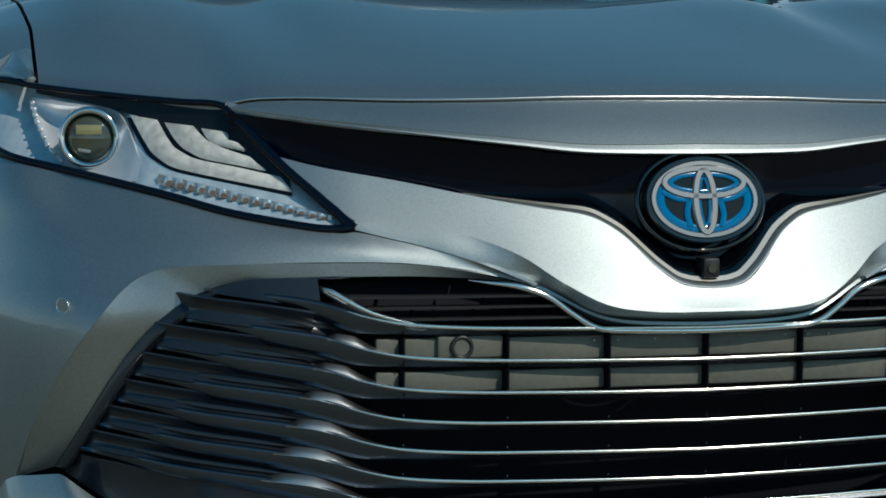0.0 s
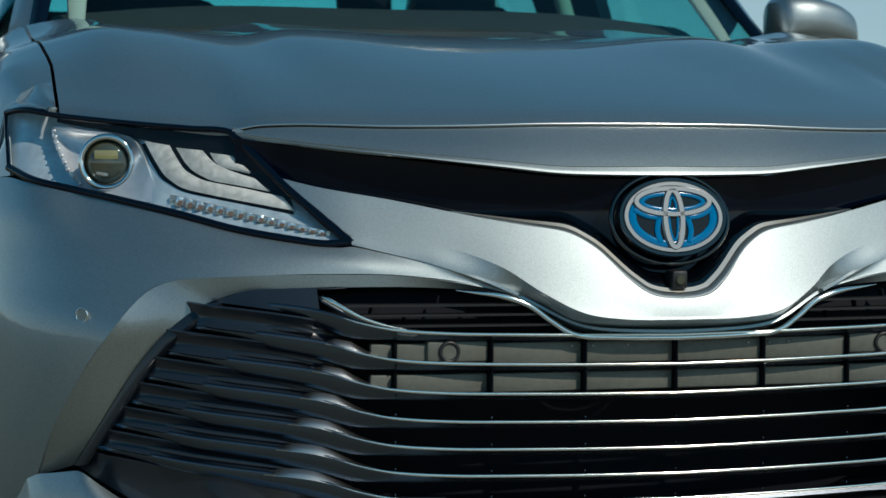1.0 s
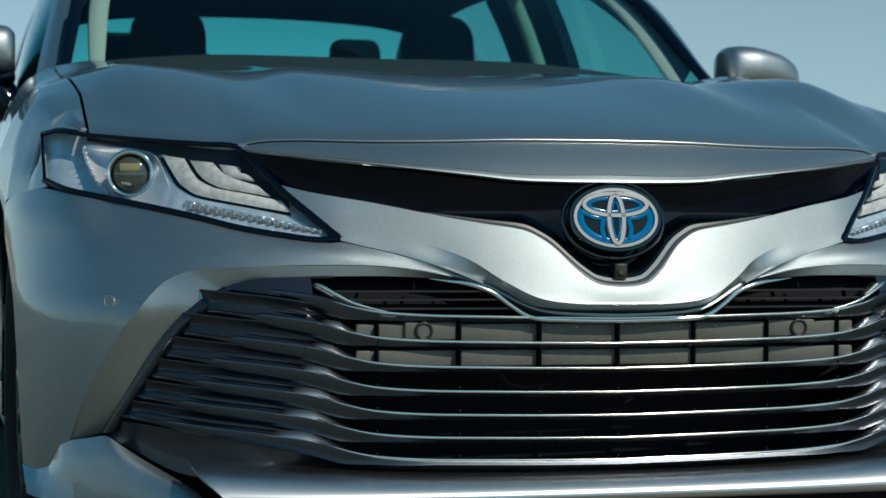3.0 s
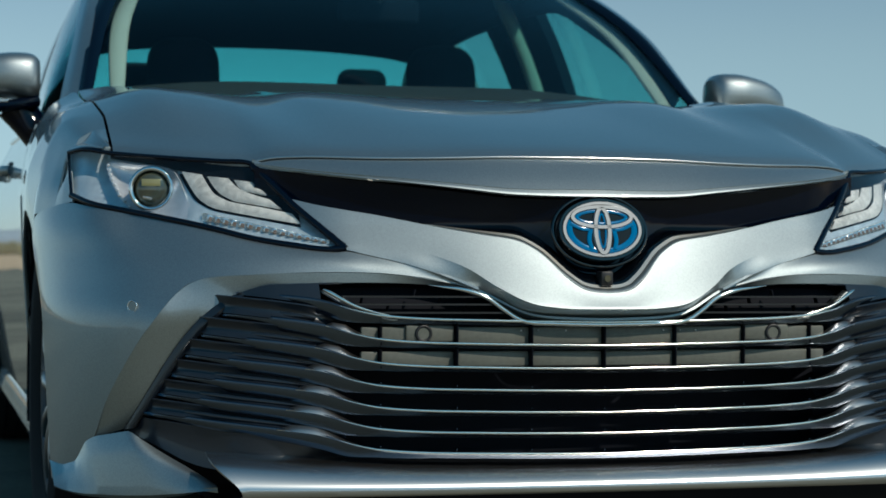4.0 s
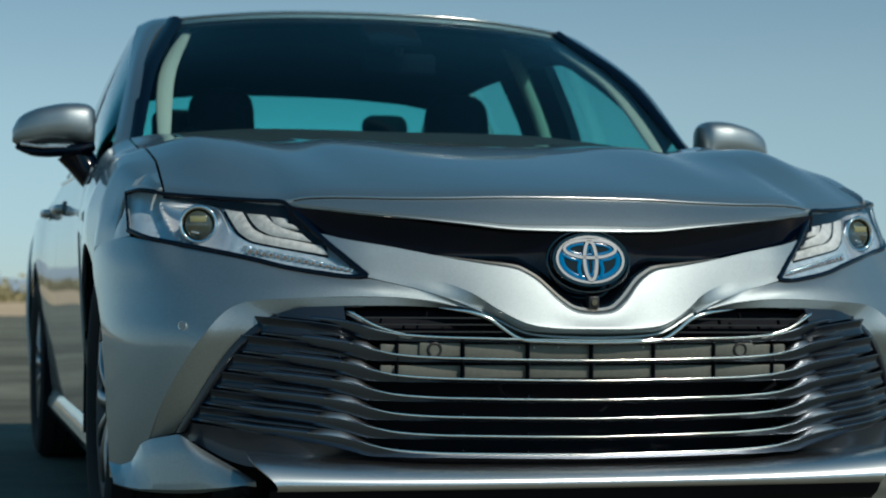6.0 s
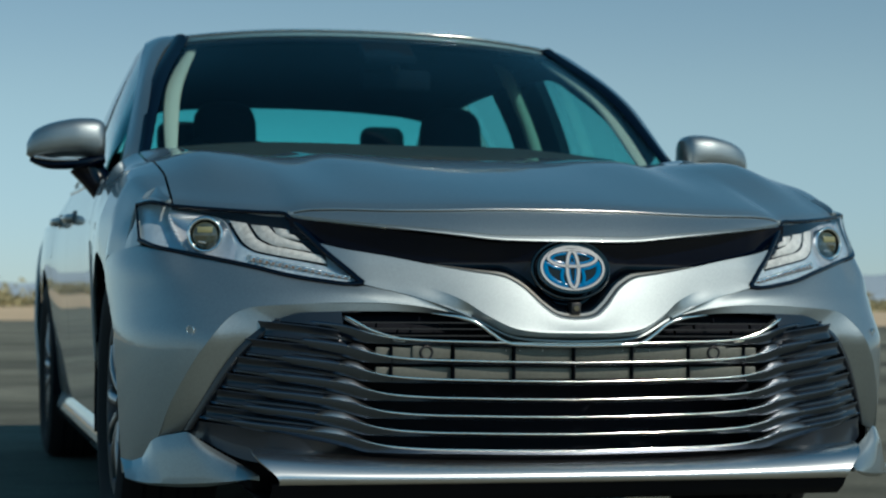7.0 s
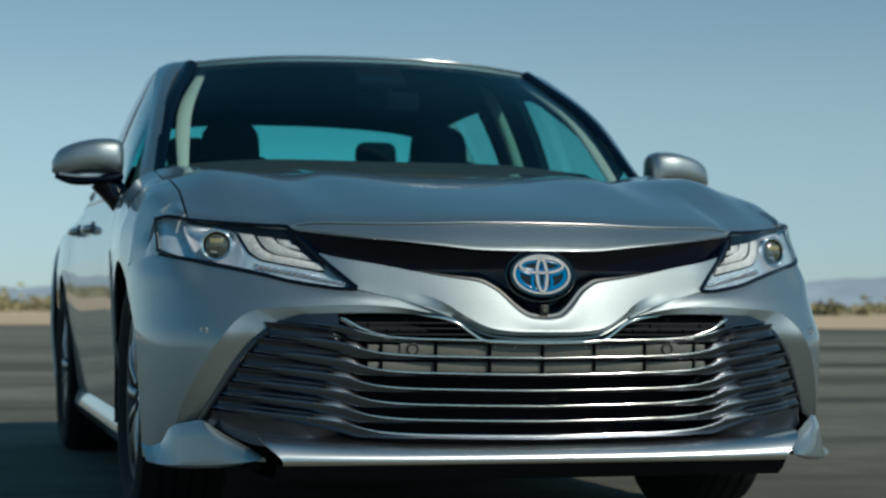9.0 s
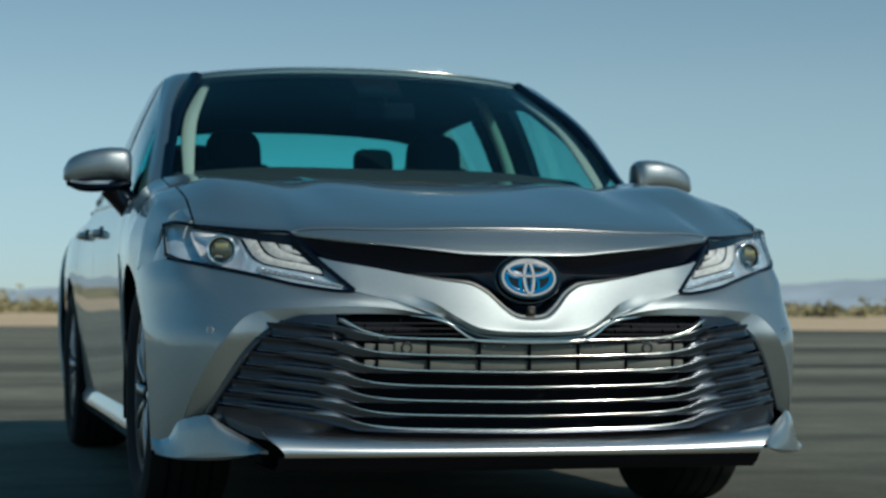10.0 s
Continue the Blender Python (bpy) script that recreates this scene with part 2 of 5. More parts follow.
def tarmac_mat():
    """Old runway asphalt: fine stone, patches, and long worn streaks across the view."""
    m = mat("worn_tarmac", (0.158, 0.157, 0.122), 0.88, grain=0.25, size=45, bump=0.35, spec=0.12)
    nt = m.node_tree
    p = nt.nodes["Principled BSDF"]
    base = p.inputs["Base Color"].links[0].from_socket
    co, scale, n1 = (nt.nodes.new(k) for k in ("ShaderNodeTexCoord", "ShaderNodeMapping", "ShaderNodeTexNoise"))
    scale.inputs["Scale"].default_value = (0.035, 0.30, 1)
    scale.inputs["Rotation"].default_value = (0, 0, radians(14))
    n1.inputs["Scale"].default_value, n1.inputs["Detail"].default_value = 1.0, 5
    nt.links.new(co.outputs["Object"], scale.inputs["Vector"])
    nt.links.new(scale.outputs["Vector"], n1.inputs["Vector"])
    r = nt.nodes.new("ShaderNodeMapRange")
    r.inputs["From Min"].default_value, r.inputs["From Max"].default_value = 0.35, 0.65
    r.inputs["To Min"].default_value, r.inputs["To Max"].default_value = 0.42, 1.6
    nt.links.new(n1.outputs["Fac"], r.inputs["Value"])
    mul = nt.nodes.new("ShaderNodeVectorMath")
    mul.operation = "SCALE"
    nt.links.new(base, mul.inputs[0])
    nt.links.new(r.outputs["Result"], mul.inputs["Scale"])
    nt.links.new(mul.outputs[0], p.inputs["Base Color"])
    return m


TARMAC = tarmac_mat()
SAND = mat("dry_sand", (0.60, 0.46, 0.30), 0.95, grain=0.14, size=0.9, spec=0.1)
SCRUB = mat("scrub_leaves", (0.31, 0.28, 0.16), 0.85, grain=0.4, size=0.7, spec=0.1)
# the haze of distance is put into the hills' grey-blue base colour
HILL = mat("haze_tinted_hill", (0.40, 0.47, 0.53), 1.0, grain=0.12, size=0.02, spec=0.0)
ring_ground("ground", (0.5, 20, 62, 120, 400, 1500, 4800), SAND, "flat pale desert sand reaching the horizon", "ground", -0.03)
ring_ground("runway", (0.5, 3, 8, 20, 40, 58), TARMAC, "wide worn grey tarmac with dark streaks", "road", 0.0)


def scrub_belt():
    """Low desert bushes in a loose belt far behind the car: clumps of small leaf faces."""
    rnd = random.Random(5)
    verts, faces = [], []
    for k in range(760):
        a = rnd.uniform(-0.75, 1.0)
        d = rnd.uniform(190, 300)
        cx, cy = d * math.sin(a), d * math.cos(a)
        tall = rnd.uniform(0.7, 1.6) * (1.7 if rnd.random() < 0.13 else 1.0)
        wide = tall * rnd.uniform(0.9, 2.0)
        for _ in range(64):
            u, v, w = rnd.gauss(0, 0.42), rnd.gauss(0, 0.42), abs(rnd.gauss(0, 0.36))
            c = Vector((cx + u * wide, cy + v * wide, 0.05 + min(w, 1.1) * tall))
            s = rnd.uniform(0.24, 0.52)
            e = Euler((rnd.uniform(-1, 1), rnd.uniform(-1, 1), rnd.uniform(0, 6.3))).to_matrix()
            i = len(verts)
            verts += [tuple(c + e @ Vector(q) * s) for q in ((-1, 0, -0.4), (1, 0, -0.5), (0.5, 0.3, 0.6), (-0.6, -0.2, 0.5))]
            faces.append((i, i + 1, i + 2, i + 3))
    me = bpy.data.meshes.new("scrub")
    me.from_pydata(verts, [], faces)
    me.materials.append(SCRUB)
    return tagged(new("scrub", me), "belt of low dusty green desert bushes", "bushes", kind="stuff")


scrub_belt()


def hill_range(name, dist, a0, a1, height, seed, label):
    """A range of far hills: a ridge with spurs that fall to the plain."""
    bm = bmesh.new()
    na, nr = 160, 10
    rows = []
    for i in range(na):
        f = i / (na - 1)
        a = a0 + (a1 - a0) * f
        ends = min(1, 6 * f, 6 * (1 - f))
        top = height * ends * max(0.12, 0.55 + 0.55 * noise.noise((f * 7, seed, 0)) + 0.22 * noise.noise((f * 23, seed, 4)) + 0.08 * noise.noise((f * 70, seed, 9)))
        row = []
        for k in range(nr):
            g = k / (nr - 1)
            d = dist + 320 * g + 25 * noise.noise((f * 60, g * 4, seed))
            row.append(bm.verts.new((d * math.sin(a), d * math.cos(a), -1 + top * math.sin(g * 1.571) * (1 + 0.12 * noise.noise((f * 90, g * 6, seed))))))
        rows.append(row)
    for a, b in zip(rows, rows[1:]):
        for k in range(nr - 1):
            bm.faces.new((a[k], a[k + 1], b[k + 1], b[k]))
    bmesh.ops.recalc_face_normals(bm, faces=bm.faces)
    me = bpy.data.meshes.new(name)
    bm.to_mesh(me)
    bm.free()
    me.materials.append(HILL)
    me.polygons.foreach_set("use_smooth", [True] * len(me.polygons))
    return tagged(new(name, me), label, "hills", kind="structure")


hill_range("backdrop", 3000, -0.6, 1.0, 75, 3.3, "far desert hills on the horizon, coloured grey-blue for haze")

# ---- the car: nose at y = 0, tail at +y, its right flank at -x ----
car = thing("car", "silver metallic four-door sedan with a wide slatted grille, parked on tarmac", "car")

WIDE = 0.922


def bow(x):
    """How far the front runs back at a distance x from the middle."""
    q = np.minimum(np.abs(x), WIDE - 1e-4)
    return 0.585 * (1 - (1 - (q / WIDE) ** 3.6) ** 0.357) + 0.09 * q * q


def rake(x, z):
    """How far the upper front leans back."""
    ease = lambda v: np.clip(v, 0, 1) ** 2 * (3 - 2 * np.clip(v, 0, 1))
    x = np.asarray(x)
    w = ease((x - 0.42) / 0.16)
    lean = np.interp(z, _lean[:, 0], _lean[:, 1]) * w + np.interp(z, _even[:, 0], _even[:, 1]) * (1 - w)
    return lean * (0.095 + 0.13 * (np.asarray(x) / 0.85) ** 2) - 0.045 * ease((np.asarray(x) - 0.76) / 0.10) * ease((np.asarray(z) - 0.60) / 0.08)


_even = spline([(0.40, 0), (0.50, 0), (0.512, 0.01), (0.53, 0.05), (0.56, 0.145), (0.60, 0.275), (0.627, 0.363), (0.68, 0.55), (0.735, 0.765), (0.80, 1), (0.9, 1.12), (1.1, 1.3)], 200)
_lean = spline([(0.40, 0), (0.50, 0), (0.515, 0.01), (0.53, 0.045), (0.56, 0.145), (0.60, 0.29), (0.627, 0.42), (0.68, 0.63), (0.735, 0.80), (0.80, 1), (0.9, 1.12), (1.1, 1.3)], 200)


_q = WIDE * (1 - (1 - np.linspace(0, 1, 400)) ** 3) - 1e-5
_q[0] = 0
_len = np.concatenate([[0], np.cumsum(np.hypot(np.diff(_q), np.diff(bow(_q))))])


def along(x):
    """Length along the plan of the front, from the middle to x."""
    return np.interp(x, _q, _len)


def back_to(y):
    """Length along the plan of the front at which it has run back to y."""
    return np.interp(y, bow(_q), _len)


def step(v):
    v = np.clip(v, 0, 1)
    return v * v * (3 - 2 * v)


def shoulder(x, z):
    """The skin swells forwards a little under the headlamp's outer end."""
    return -0.024 * step((x - 0.72) / 0.15) * np.exp(-((np.asarray(z) - 0.63) / 0.05) ** 2)


_jut = spline([(0, 0.035), (0.2, 0.0347), (0.35, 0.0375), (0.47, 0.047), (0.60, 0.047), (0.72, 0.037), (0.80, 0.036), (0.87, 0.02), (0.915, 0.0)], 200)


def jut(x, z):
    """The lower front stands out, which squares off its plan."""
    z = np.asarray(z)
    return -np.interp(x, _jut[:, 0], _jut[:, 1]) * (0.5 * step((0.67 - z) / 0.17) + 0.5 * np.clip((0.67 - z) / 0.17, 0, 1))


def low(x, z=0.45):
    """How far back the lower front lies at x."""
    return bow(x) + jut(x, z)


def tuck(x, z):
    """The bumper's corners lean in towards the ground."""
    return 0.55 * np.clip(0.5 - np.asarray(z), 0, 1) ** 2 * step((x - 0.6) / 0.15)


def front(a, z, off=0.0):
    """The point of the front at the length a along its plan, at the height z, moved back by off."""
    x = np.interp(a, _len, _q)
    return np.stack([x, bow(x) + rake(x, z) + shoulder(x, z) + jut(x, z) + tuck(x, z) + off, np.asarray(z) + 0 * x], -1)


def band(x0, x1, top, foot, nu, nv, off=lambda f, g: 0 * f):
    """A grid on the front between two curves z(x); off(f, g): f from the middle outwards, g from top to bottom."""
    f, g = np.meshgrid(np.linspace(0, 1, nu), np.linspace(0, 1, nv))
    a = along(x0) + (along(x1) - along(x0)) * f
    x = np.interp(a, _len, _q)
    zt, zl = curve_at(top)(x), curve_at(foot)(x)
    return front(a, zt + (zl - zt) * g, off(x, g))


def between(top, foot, nu, nv, off=lambda f, g: 0 * f, soft=14):
    """A grid on the front between two curves of (x, z), point by point."""
    t, l = (np.array([(along(p[0]) if p[0] < 2 else p[0] - 2, p[1]) for p in c]) for c in (top, foot))
    k = np.linspace(0, 1, len(t))
    t, l = (np.stack([np.interp(np.linspace(0, 1, 12 * len(t)), k, c[:, i]) for i in (0, 1)], 1) for c in (t, l))
    for c in (t, l):
        for _ in range(soft):
            c[1:-1] = (c[:-2] + 2 * c[1:-1] + c[2:]) / 4
    pick = np.linspace(0, len(t) - 1, nu)
    t, l = (np.stack([np.interp(pick, np.arange(len(c)), c[:, i]) for i in (0, 1)], 1) for c in (t, l))
    g = np.linspace(0, 1, nv)[:, None, None]
    m = t[None] * (1 - g) + l[None] * g
    f = np.linspace(0, 1, nu)[None, :] + 0 * g[..., 0]
    return front(m[..., 0], m[..., 1], off(f, g[..., 0] + 0 * f))


def mirrored(grid):
    """Joins a half grid, from the middle outwards, with its other side."""
    g = np.array(grid)
    return np.concatenate([flip(g, -1)[:, :0:-1], g], axis=1)


def side(y):
    """A place on the plan at which the front has run back to y, for between()."""
    return 2 + float(back_to(y))


SHUT = [(0, 0.791), (0.152, 0.790), (0.263, 0.787), (0.37, 0.786), (0.494, 0.788), (0.548, 0.785), (0.576, 0.778)]
NOSE = [(0, 0.7185), (0.09, 0.7195), (0.158, 0.722), (0.231, 0.730), (0.303, 0.738), (0.373, 0.746), (0.442, 0.754), (0.522, 0.765), (0.576, 0.774)]
WING = [(0, 0.553), (0.026, 0.555), (0.047, 0.561), (0.074, 0.582), (0.110, 0.620), (0.145, 0.641), (0.206, 0.652), (0.274, 0.664), (0.378, 0.685), (0.473, 0.702), (0.520, 0.714)]
EDGE = [(0, 0.526), (0.091, 0.528), (0.145, 0.537), (0.197, 0.564), (0.244, 0.596), (0.314, 0.622), (0.40, 0.637), (0.436, 0.636), (0.455, 0.653), (0.520, 0.713)]
RIDGE = [(0, 0.507), (0.091, 0.509), (0.151, 0.516), (0.190, 0.537), (0.218, 0.555), (0.24, 0.565), (0.27, 0.578), (0.31, 0.592), (0.35, 0.604), (0.40, 0.616), (0.437, 0.625)]
LAMP_TOP = [(0.437, 0.630), (0.475, 0.668), (0.514, 0.707), (0.545, 0.743), (0.575, 0.777), (0.63, 0.783), (0.687, 0.788), (0.797, 0.801), (0.845, 0.810), (0.868, 0.806)]
LAMP_LOW = [(0.437, 0.626), (0.47, 0.6235), (0.52, 0.630), (0.586, 0.642), (0.65, 0.660), (0.715, 0.676), (0.78, 0.691), (0.835, 0.704), (0.868, 0.722)]

# bonnet
lift = curve_at([(0, 0), (0.02, 0.07), (0.06, 0.16), (0.1, 0.235), (0.2, 0.41), (0.3, 0.57), (0.4, 0.72), (0.5, 0.86), (0.57, 0.94), (0.64, 0.99), (0.72, 1.0), (0.85, 0.99), (1, 0.97)])
rear_z = curve_at([(0, 0.948), (0.1, 0.9485), (0.2, 0.951), (0.3, 0.956), (0.375, 0.956), (0.46, 0.945), (0.54, 0.950), (0.62, 0.970), (0.70, 0.990), (0.80, 0.974)])
heel = curve_at([(0, 0), (0.62, 0), (0.68, 0.002), (0.76, 0.008), (0.88, 0.020), (1, 0.034)])
edge_dip = curve_at([(0, 0), (0.12, -0.009), (0.3, -0.019), (0.5, -0.036), (0.7, -0.042), (0.85, -0.026), (1, 0)])
shut_z = curve_at(SHUT + [(0.687, 0.788), (0.80, 0.803)])
fx = np.linspace(0, 1, 60)
rows = []
for v in np.linspace(0, 1, 48):
    x = fx * np.interp(v, (0, 0.3, 0.6, 1), (0.797, 0.788, 0.792, 0.792))
    xf = fx * 0.80
    zf = shut_z(xf)
    yf = bow(xf) + rake(xf, zf)
    yr = 1.235 - 0.08 * (x / 0.78) ** 2
    rear_lift = float(rear_z(0) - shut_z(0))
    z = zf + rear_lift * lift(v) + (rear_z(x) - zf - rear_lift) * step(v / 0.55) + edge_dip(v) * step((x - 0.52) / 0.27) + heel(v) * (1 - step((x - 0.40) / 0.32))
    rows.append(np.stack([x, yf + (yr - yf) * v, z], -1))
bonnet_edge = np.array(rows)[:, -1]
part("bonnet", sheet(mirrored(rows), 0.012), PAINT, car, "sculpted silver bonnet with two raised swells")

line = [(x, bow(x) + rake(x, z) + 0.002, z + 0.0005) for x, z in spline(SHUT, 40)]
part("bonnet_lip", tube(full(line), 0.0022, 8), SATIN_SILVER, car, "thin bright edge of the bonnet")

# painted nose panel above the upper grille
CREASE = [(x, z + 0.0145 * (1 - x / 0.578) ** 0.8) for x, z in NOSE]
nose = band(0, 0.576, [(x, z - 0.0035) for x, z in SHUT], CREASE, 60, 8, lambda x, g: -0.004 * np.sin(math.pi * g) - 0.052 * g * (1 - (x / 0.58) ** 4))
part("nose_panel", sheet(mirrored(nose), 0.01), PAINT, car)
lip = band(0, 0.574, [(x, z - 0.0006) for x, z in CREASE], [(x, z - 0.001) for x, z in NOSE], 60, 6, lambda x, g: -0.052 * (1 - (x / 0.58) ** 4) + 0.0015 - 0.0065 * g + 0.010 * g**8)
part("nose_edge", sheet(mirrored(lip), 0.004), PAINT, car, "bright rolled lower edge")

# upper grille, black
upper = band(0, 0.574, [(x, z - 0.004) for x, z in NOSE], WING, 60, 8, lambda x, g: 0.018 + 0 * g)
low_z = curve_at(WING)(upper[..., 0])
upper[..., 1] -= rake(upper[..., 0], upper[..., 2]) - rake(upper[..., 0], low_z) + 0.05 * (upper[..., 2] - low_z)
part("upper_grille", sheet(mirrored(upper), 0.01), GLOSS_BLACK, car, "gloss black V-shaped upper grille")
for k in range(6):
    z = 0.706 - 0.009 * k
    reach = 0.13 - 0.004 * k
    for s in (-1, 1):
        p = [(s * x, bow(x) + 0.061, z + 0.12 * (x - 0.09)) for x in np.linspace(0.085, 0.085 + reach - 0.03, 8)]
        part("grille_rib", tube(p, 0.0014, 6), MATT_BLACK, car)

# bumper skin: wing, fold under it, corners
def brow(x):
    """How far the wing's lower edge stands out."""
    return -0.005 * (1 - step((x - 0.17) / 0.14))


def proud(x):
    """How far the wing's middle stands in front of the grille."""
    return 0.025 * (1 - step((np.abs(x) - 0.10) / 0.34))


def under(x):
    """How far the ridge below the wing follows it forwards."""
    return 0.75 * proud(x) * step((x - 0.17) / 0.09)


wing = band(0, 0.52, WING, EDGE, 70, 18, lambda x, g: -0.004 + brow(x) * g**2 - proud(x))
fold = band(0, 0.437, EDGE, RIDGE, 60, 18, lambda x, g: (brow(x) - 0.004 - proud(x)) * (1 - g) + (0.015 - 0.017 * step((x - 0.17) / 0.17) - under(x)) * np.sin(math.pi / 2 * g))
CORNER_TOP = [(0.225, 0.558), (0.27, 0.578), (0.31, 0.592), (0.35, 0.604), (0.40, 0.615), (0.437, 0.623), (0.453, 0.620), (0.52, 0.627), (0.586, 0.639), (0.65, 0.657), (0.715, 0.673), (0.78, 0.688), (0.846, 0.703),
              (0.872, 0.712), (side(0.55), 0.690), (side(0.648), 0.655), (0.9175, 0.55), (0.912, 0.40), (0.901, 0.205)]
CORNER_LOW = [(0.220, 0.556), (0.250, 0.566), (0.28, 0.573), (0.315, 0.579), (0.35, 0.583), (0.385, 0.586), (0.42, 0.587), (0.46, 0.587), (0.50, 0.5865), (0.541, 0.585), (0.59, 0.582), (0.640, 0.579), (0.67, 0.576),
              (0.701, 0.565), (0.734, 0.534), (0.777, 0.473), (0.825, 0.368), (0.846, 0.278), (0.880, 0.205)]
FRAME_OUT = [(0, 0.506), (0.091, 0.508), (0.151, 0.515), (0.218, 0.556), (0.267, 0.570), (0.377, 0.586), (0.46, 0.586), (0.541, 0.585), (0.60, 0.582),
             (0.640, 0.579), (0.670, 0.576), (0.701, 0.565), (0.734, 0.534), (0.777, 0.473), (0.825, 0.368), (0.850, 0.288)]
FRAME_IN = [(0, 0.501), (0.091, 0.503), (0.151, 0.508), (0.211, 0.549), (0.254, 0.564), (0.37, 0.570), (0.45, 0.569), (0.53, 0.567), (0.575, 0.564),
            (0.602, 0.556), (0.628, 0.546), (0.656, 0.529), (0.686, 0.501), (0.720, 0.455), (0.769, 0.360), (0.795, 0.310)]
corner = between(CORNER_TOP, CORNER_LOW, 100, 18, lambda f, g: -0.006 * np.sin(math.pi * g) * step((f - 0.1) / 0.3))
corner[..., 1] -= under(corner[..., 0]) * (1 - np.linspace(0, 1, 18)[:, None]) ** 1.5
frame_lip = between(FRAME_OUT, FRAME_IN, 110, 6, lambda f, g: np.interp(f, (0, 0.25, 0.36, 0.5, 0.65, 0.8, 1), (0.018, 0.012, 0.012, 0.018, 0.034, 0.044, 0.046)) * g, 40)
bumper = thing("front_bumper", "", "")
bumper.parent = car
part("wing_panel", sheet(mirrored(wing), 0.004), PAINT, bumper, "bright silver Y-shaped centre panel")
part("fold_panel", sheet(mirrored(fold), 0.004), PAINT, bumper)
for s in (1, -1):
    part("corner_panel", sheet(flip(corner, s), 0.004), PAINT, bumper)
    part("grille_surround", sheet(flip(frame_lip, s), 0.004), PAINT, bumper)

# lower grille: dark back wall, slats
grille = thing("lower_grille", "", "")
grille.parent = car
back = []
for z in (0.58, 0.50, 0.40, 0.30, 0.215):
    x = np.linspace(0, 0.86, 30)
    back.append(np.stack([x, bow(np.minimum(x, 0.86)) * 0.75 + 0.13 + 0 * x, z + 0 * x], -1))
part("back_wall", sheet(mirrored(back), 0.01), MATT_BLACK, grille)
RISE = [(0, 0), (0.2, 0.003), (0.378, 0.009), (0.44, 0.018), (0.49, 0.033), (0.55, 0.043), (0.65, 0.054), (0.76, 0.066), (0.82, 0.072)]
rise = curve_at(RISE)
inner = np.array(FRAME_IN[5:])


def reach(z0):
    """How far a slat goes out before it meets the surround."""
    for x in np.linspace(0.5, 0.80, 120):
        if z0 + rise(x) > np.interp(x, inner[:, 0], inner[:, 1]) - 0.009:
            return x
    return 0.80


def slat_outline(x, tall, deep):
    """A blade: a small rounded brow, a face that leans in below it, and a flat back."""
    h, r, lean = tall, 0.0024, 0.2
    bulge = 0.0035 * step((x - 0.42) / 0.1)
    brow = [(r - r * math.cos(a), h * 0.5 - r + r * math.sin(a)) for a in np.linspace(0.0, 1.75, 7)]
    return [(deep, h * 0.42)] + brow[::-1] + [(0.0012 + lean * h * 0.4 - bulge, h * 0.1), (0.0030 + lean * h * 0.8 - bulge, -h * 0.25), (0.0050 + lean * h, -h * 0.5), (deep, -h * 0.45)]


def slat(z0):
    end = reach(z0) - (0.024 if z0 == SLATS[0] else 0.004)
    xs = np.concatenate([-np.linspace(end, 0, 60)[:-1], np.linspace(0, end, 60)])
    ax = np.abs(xs)
    y = low(ax, z0) + 0.004 + np.interp(ax, (0, 0.36, 0.5, 0.8), (0, 0, 0.006, 0.020)) + 0.030 * step((ax - end + 0.12) / 0.12)
    path = np.stack([xs, y, z0 + rise(ax)], -1)
    tall = np.interp(ax, (0, 0.30, 0.40, 0.45, 0.50, 0.58, 0.8), (0.0085, 0.009, 0.014, 0.024, 0.026, 0.023, 0.020))
    deep = np.interp(ax, (0, 0.35, 0.48, 0.8), (0.018, 0.018, 0.04, 0.03))
    tall *= np.interp(end - ax, (0, 0.006, 0.03, 0.06), (0.25, 0.55, 0.85, 1))
    deep *= np.interp(end - ax, (0, 0.03), (0.5, 1))
    # outline points run inwards (+y) and upwards; the path runs to +x, so inwards is -side
    return sweep(path, lambda i, n: [(-u, v - tall[i] * 0.25) for u, v in slat_outline(ax[i], tall[i], deep[i])])


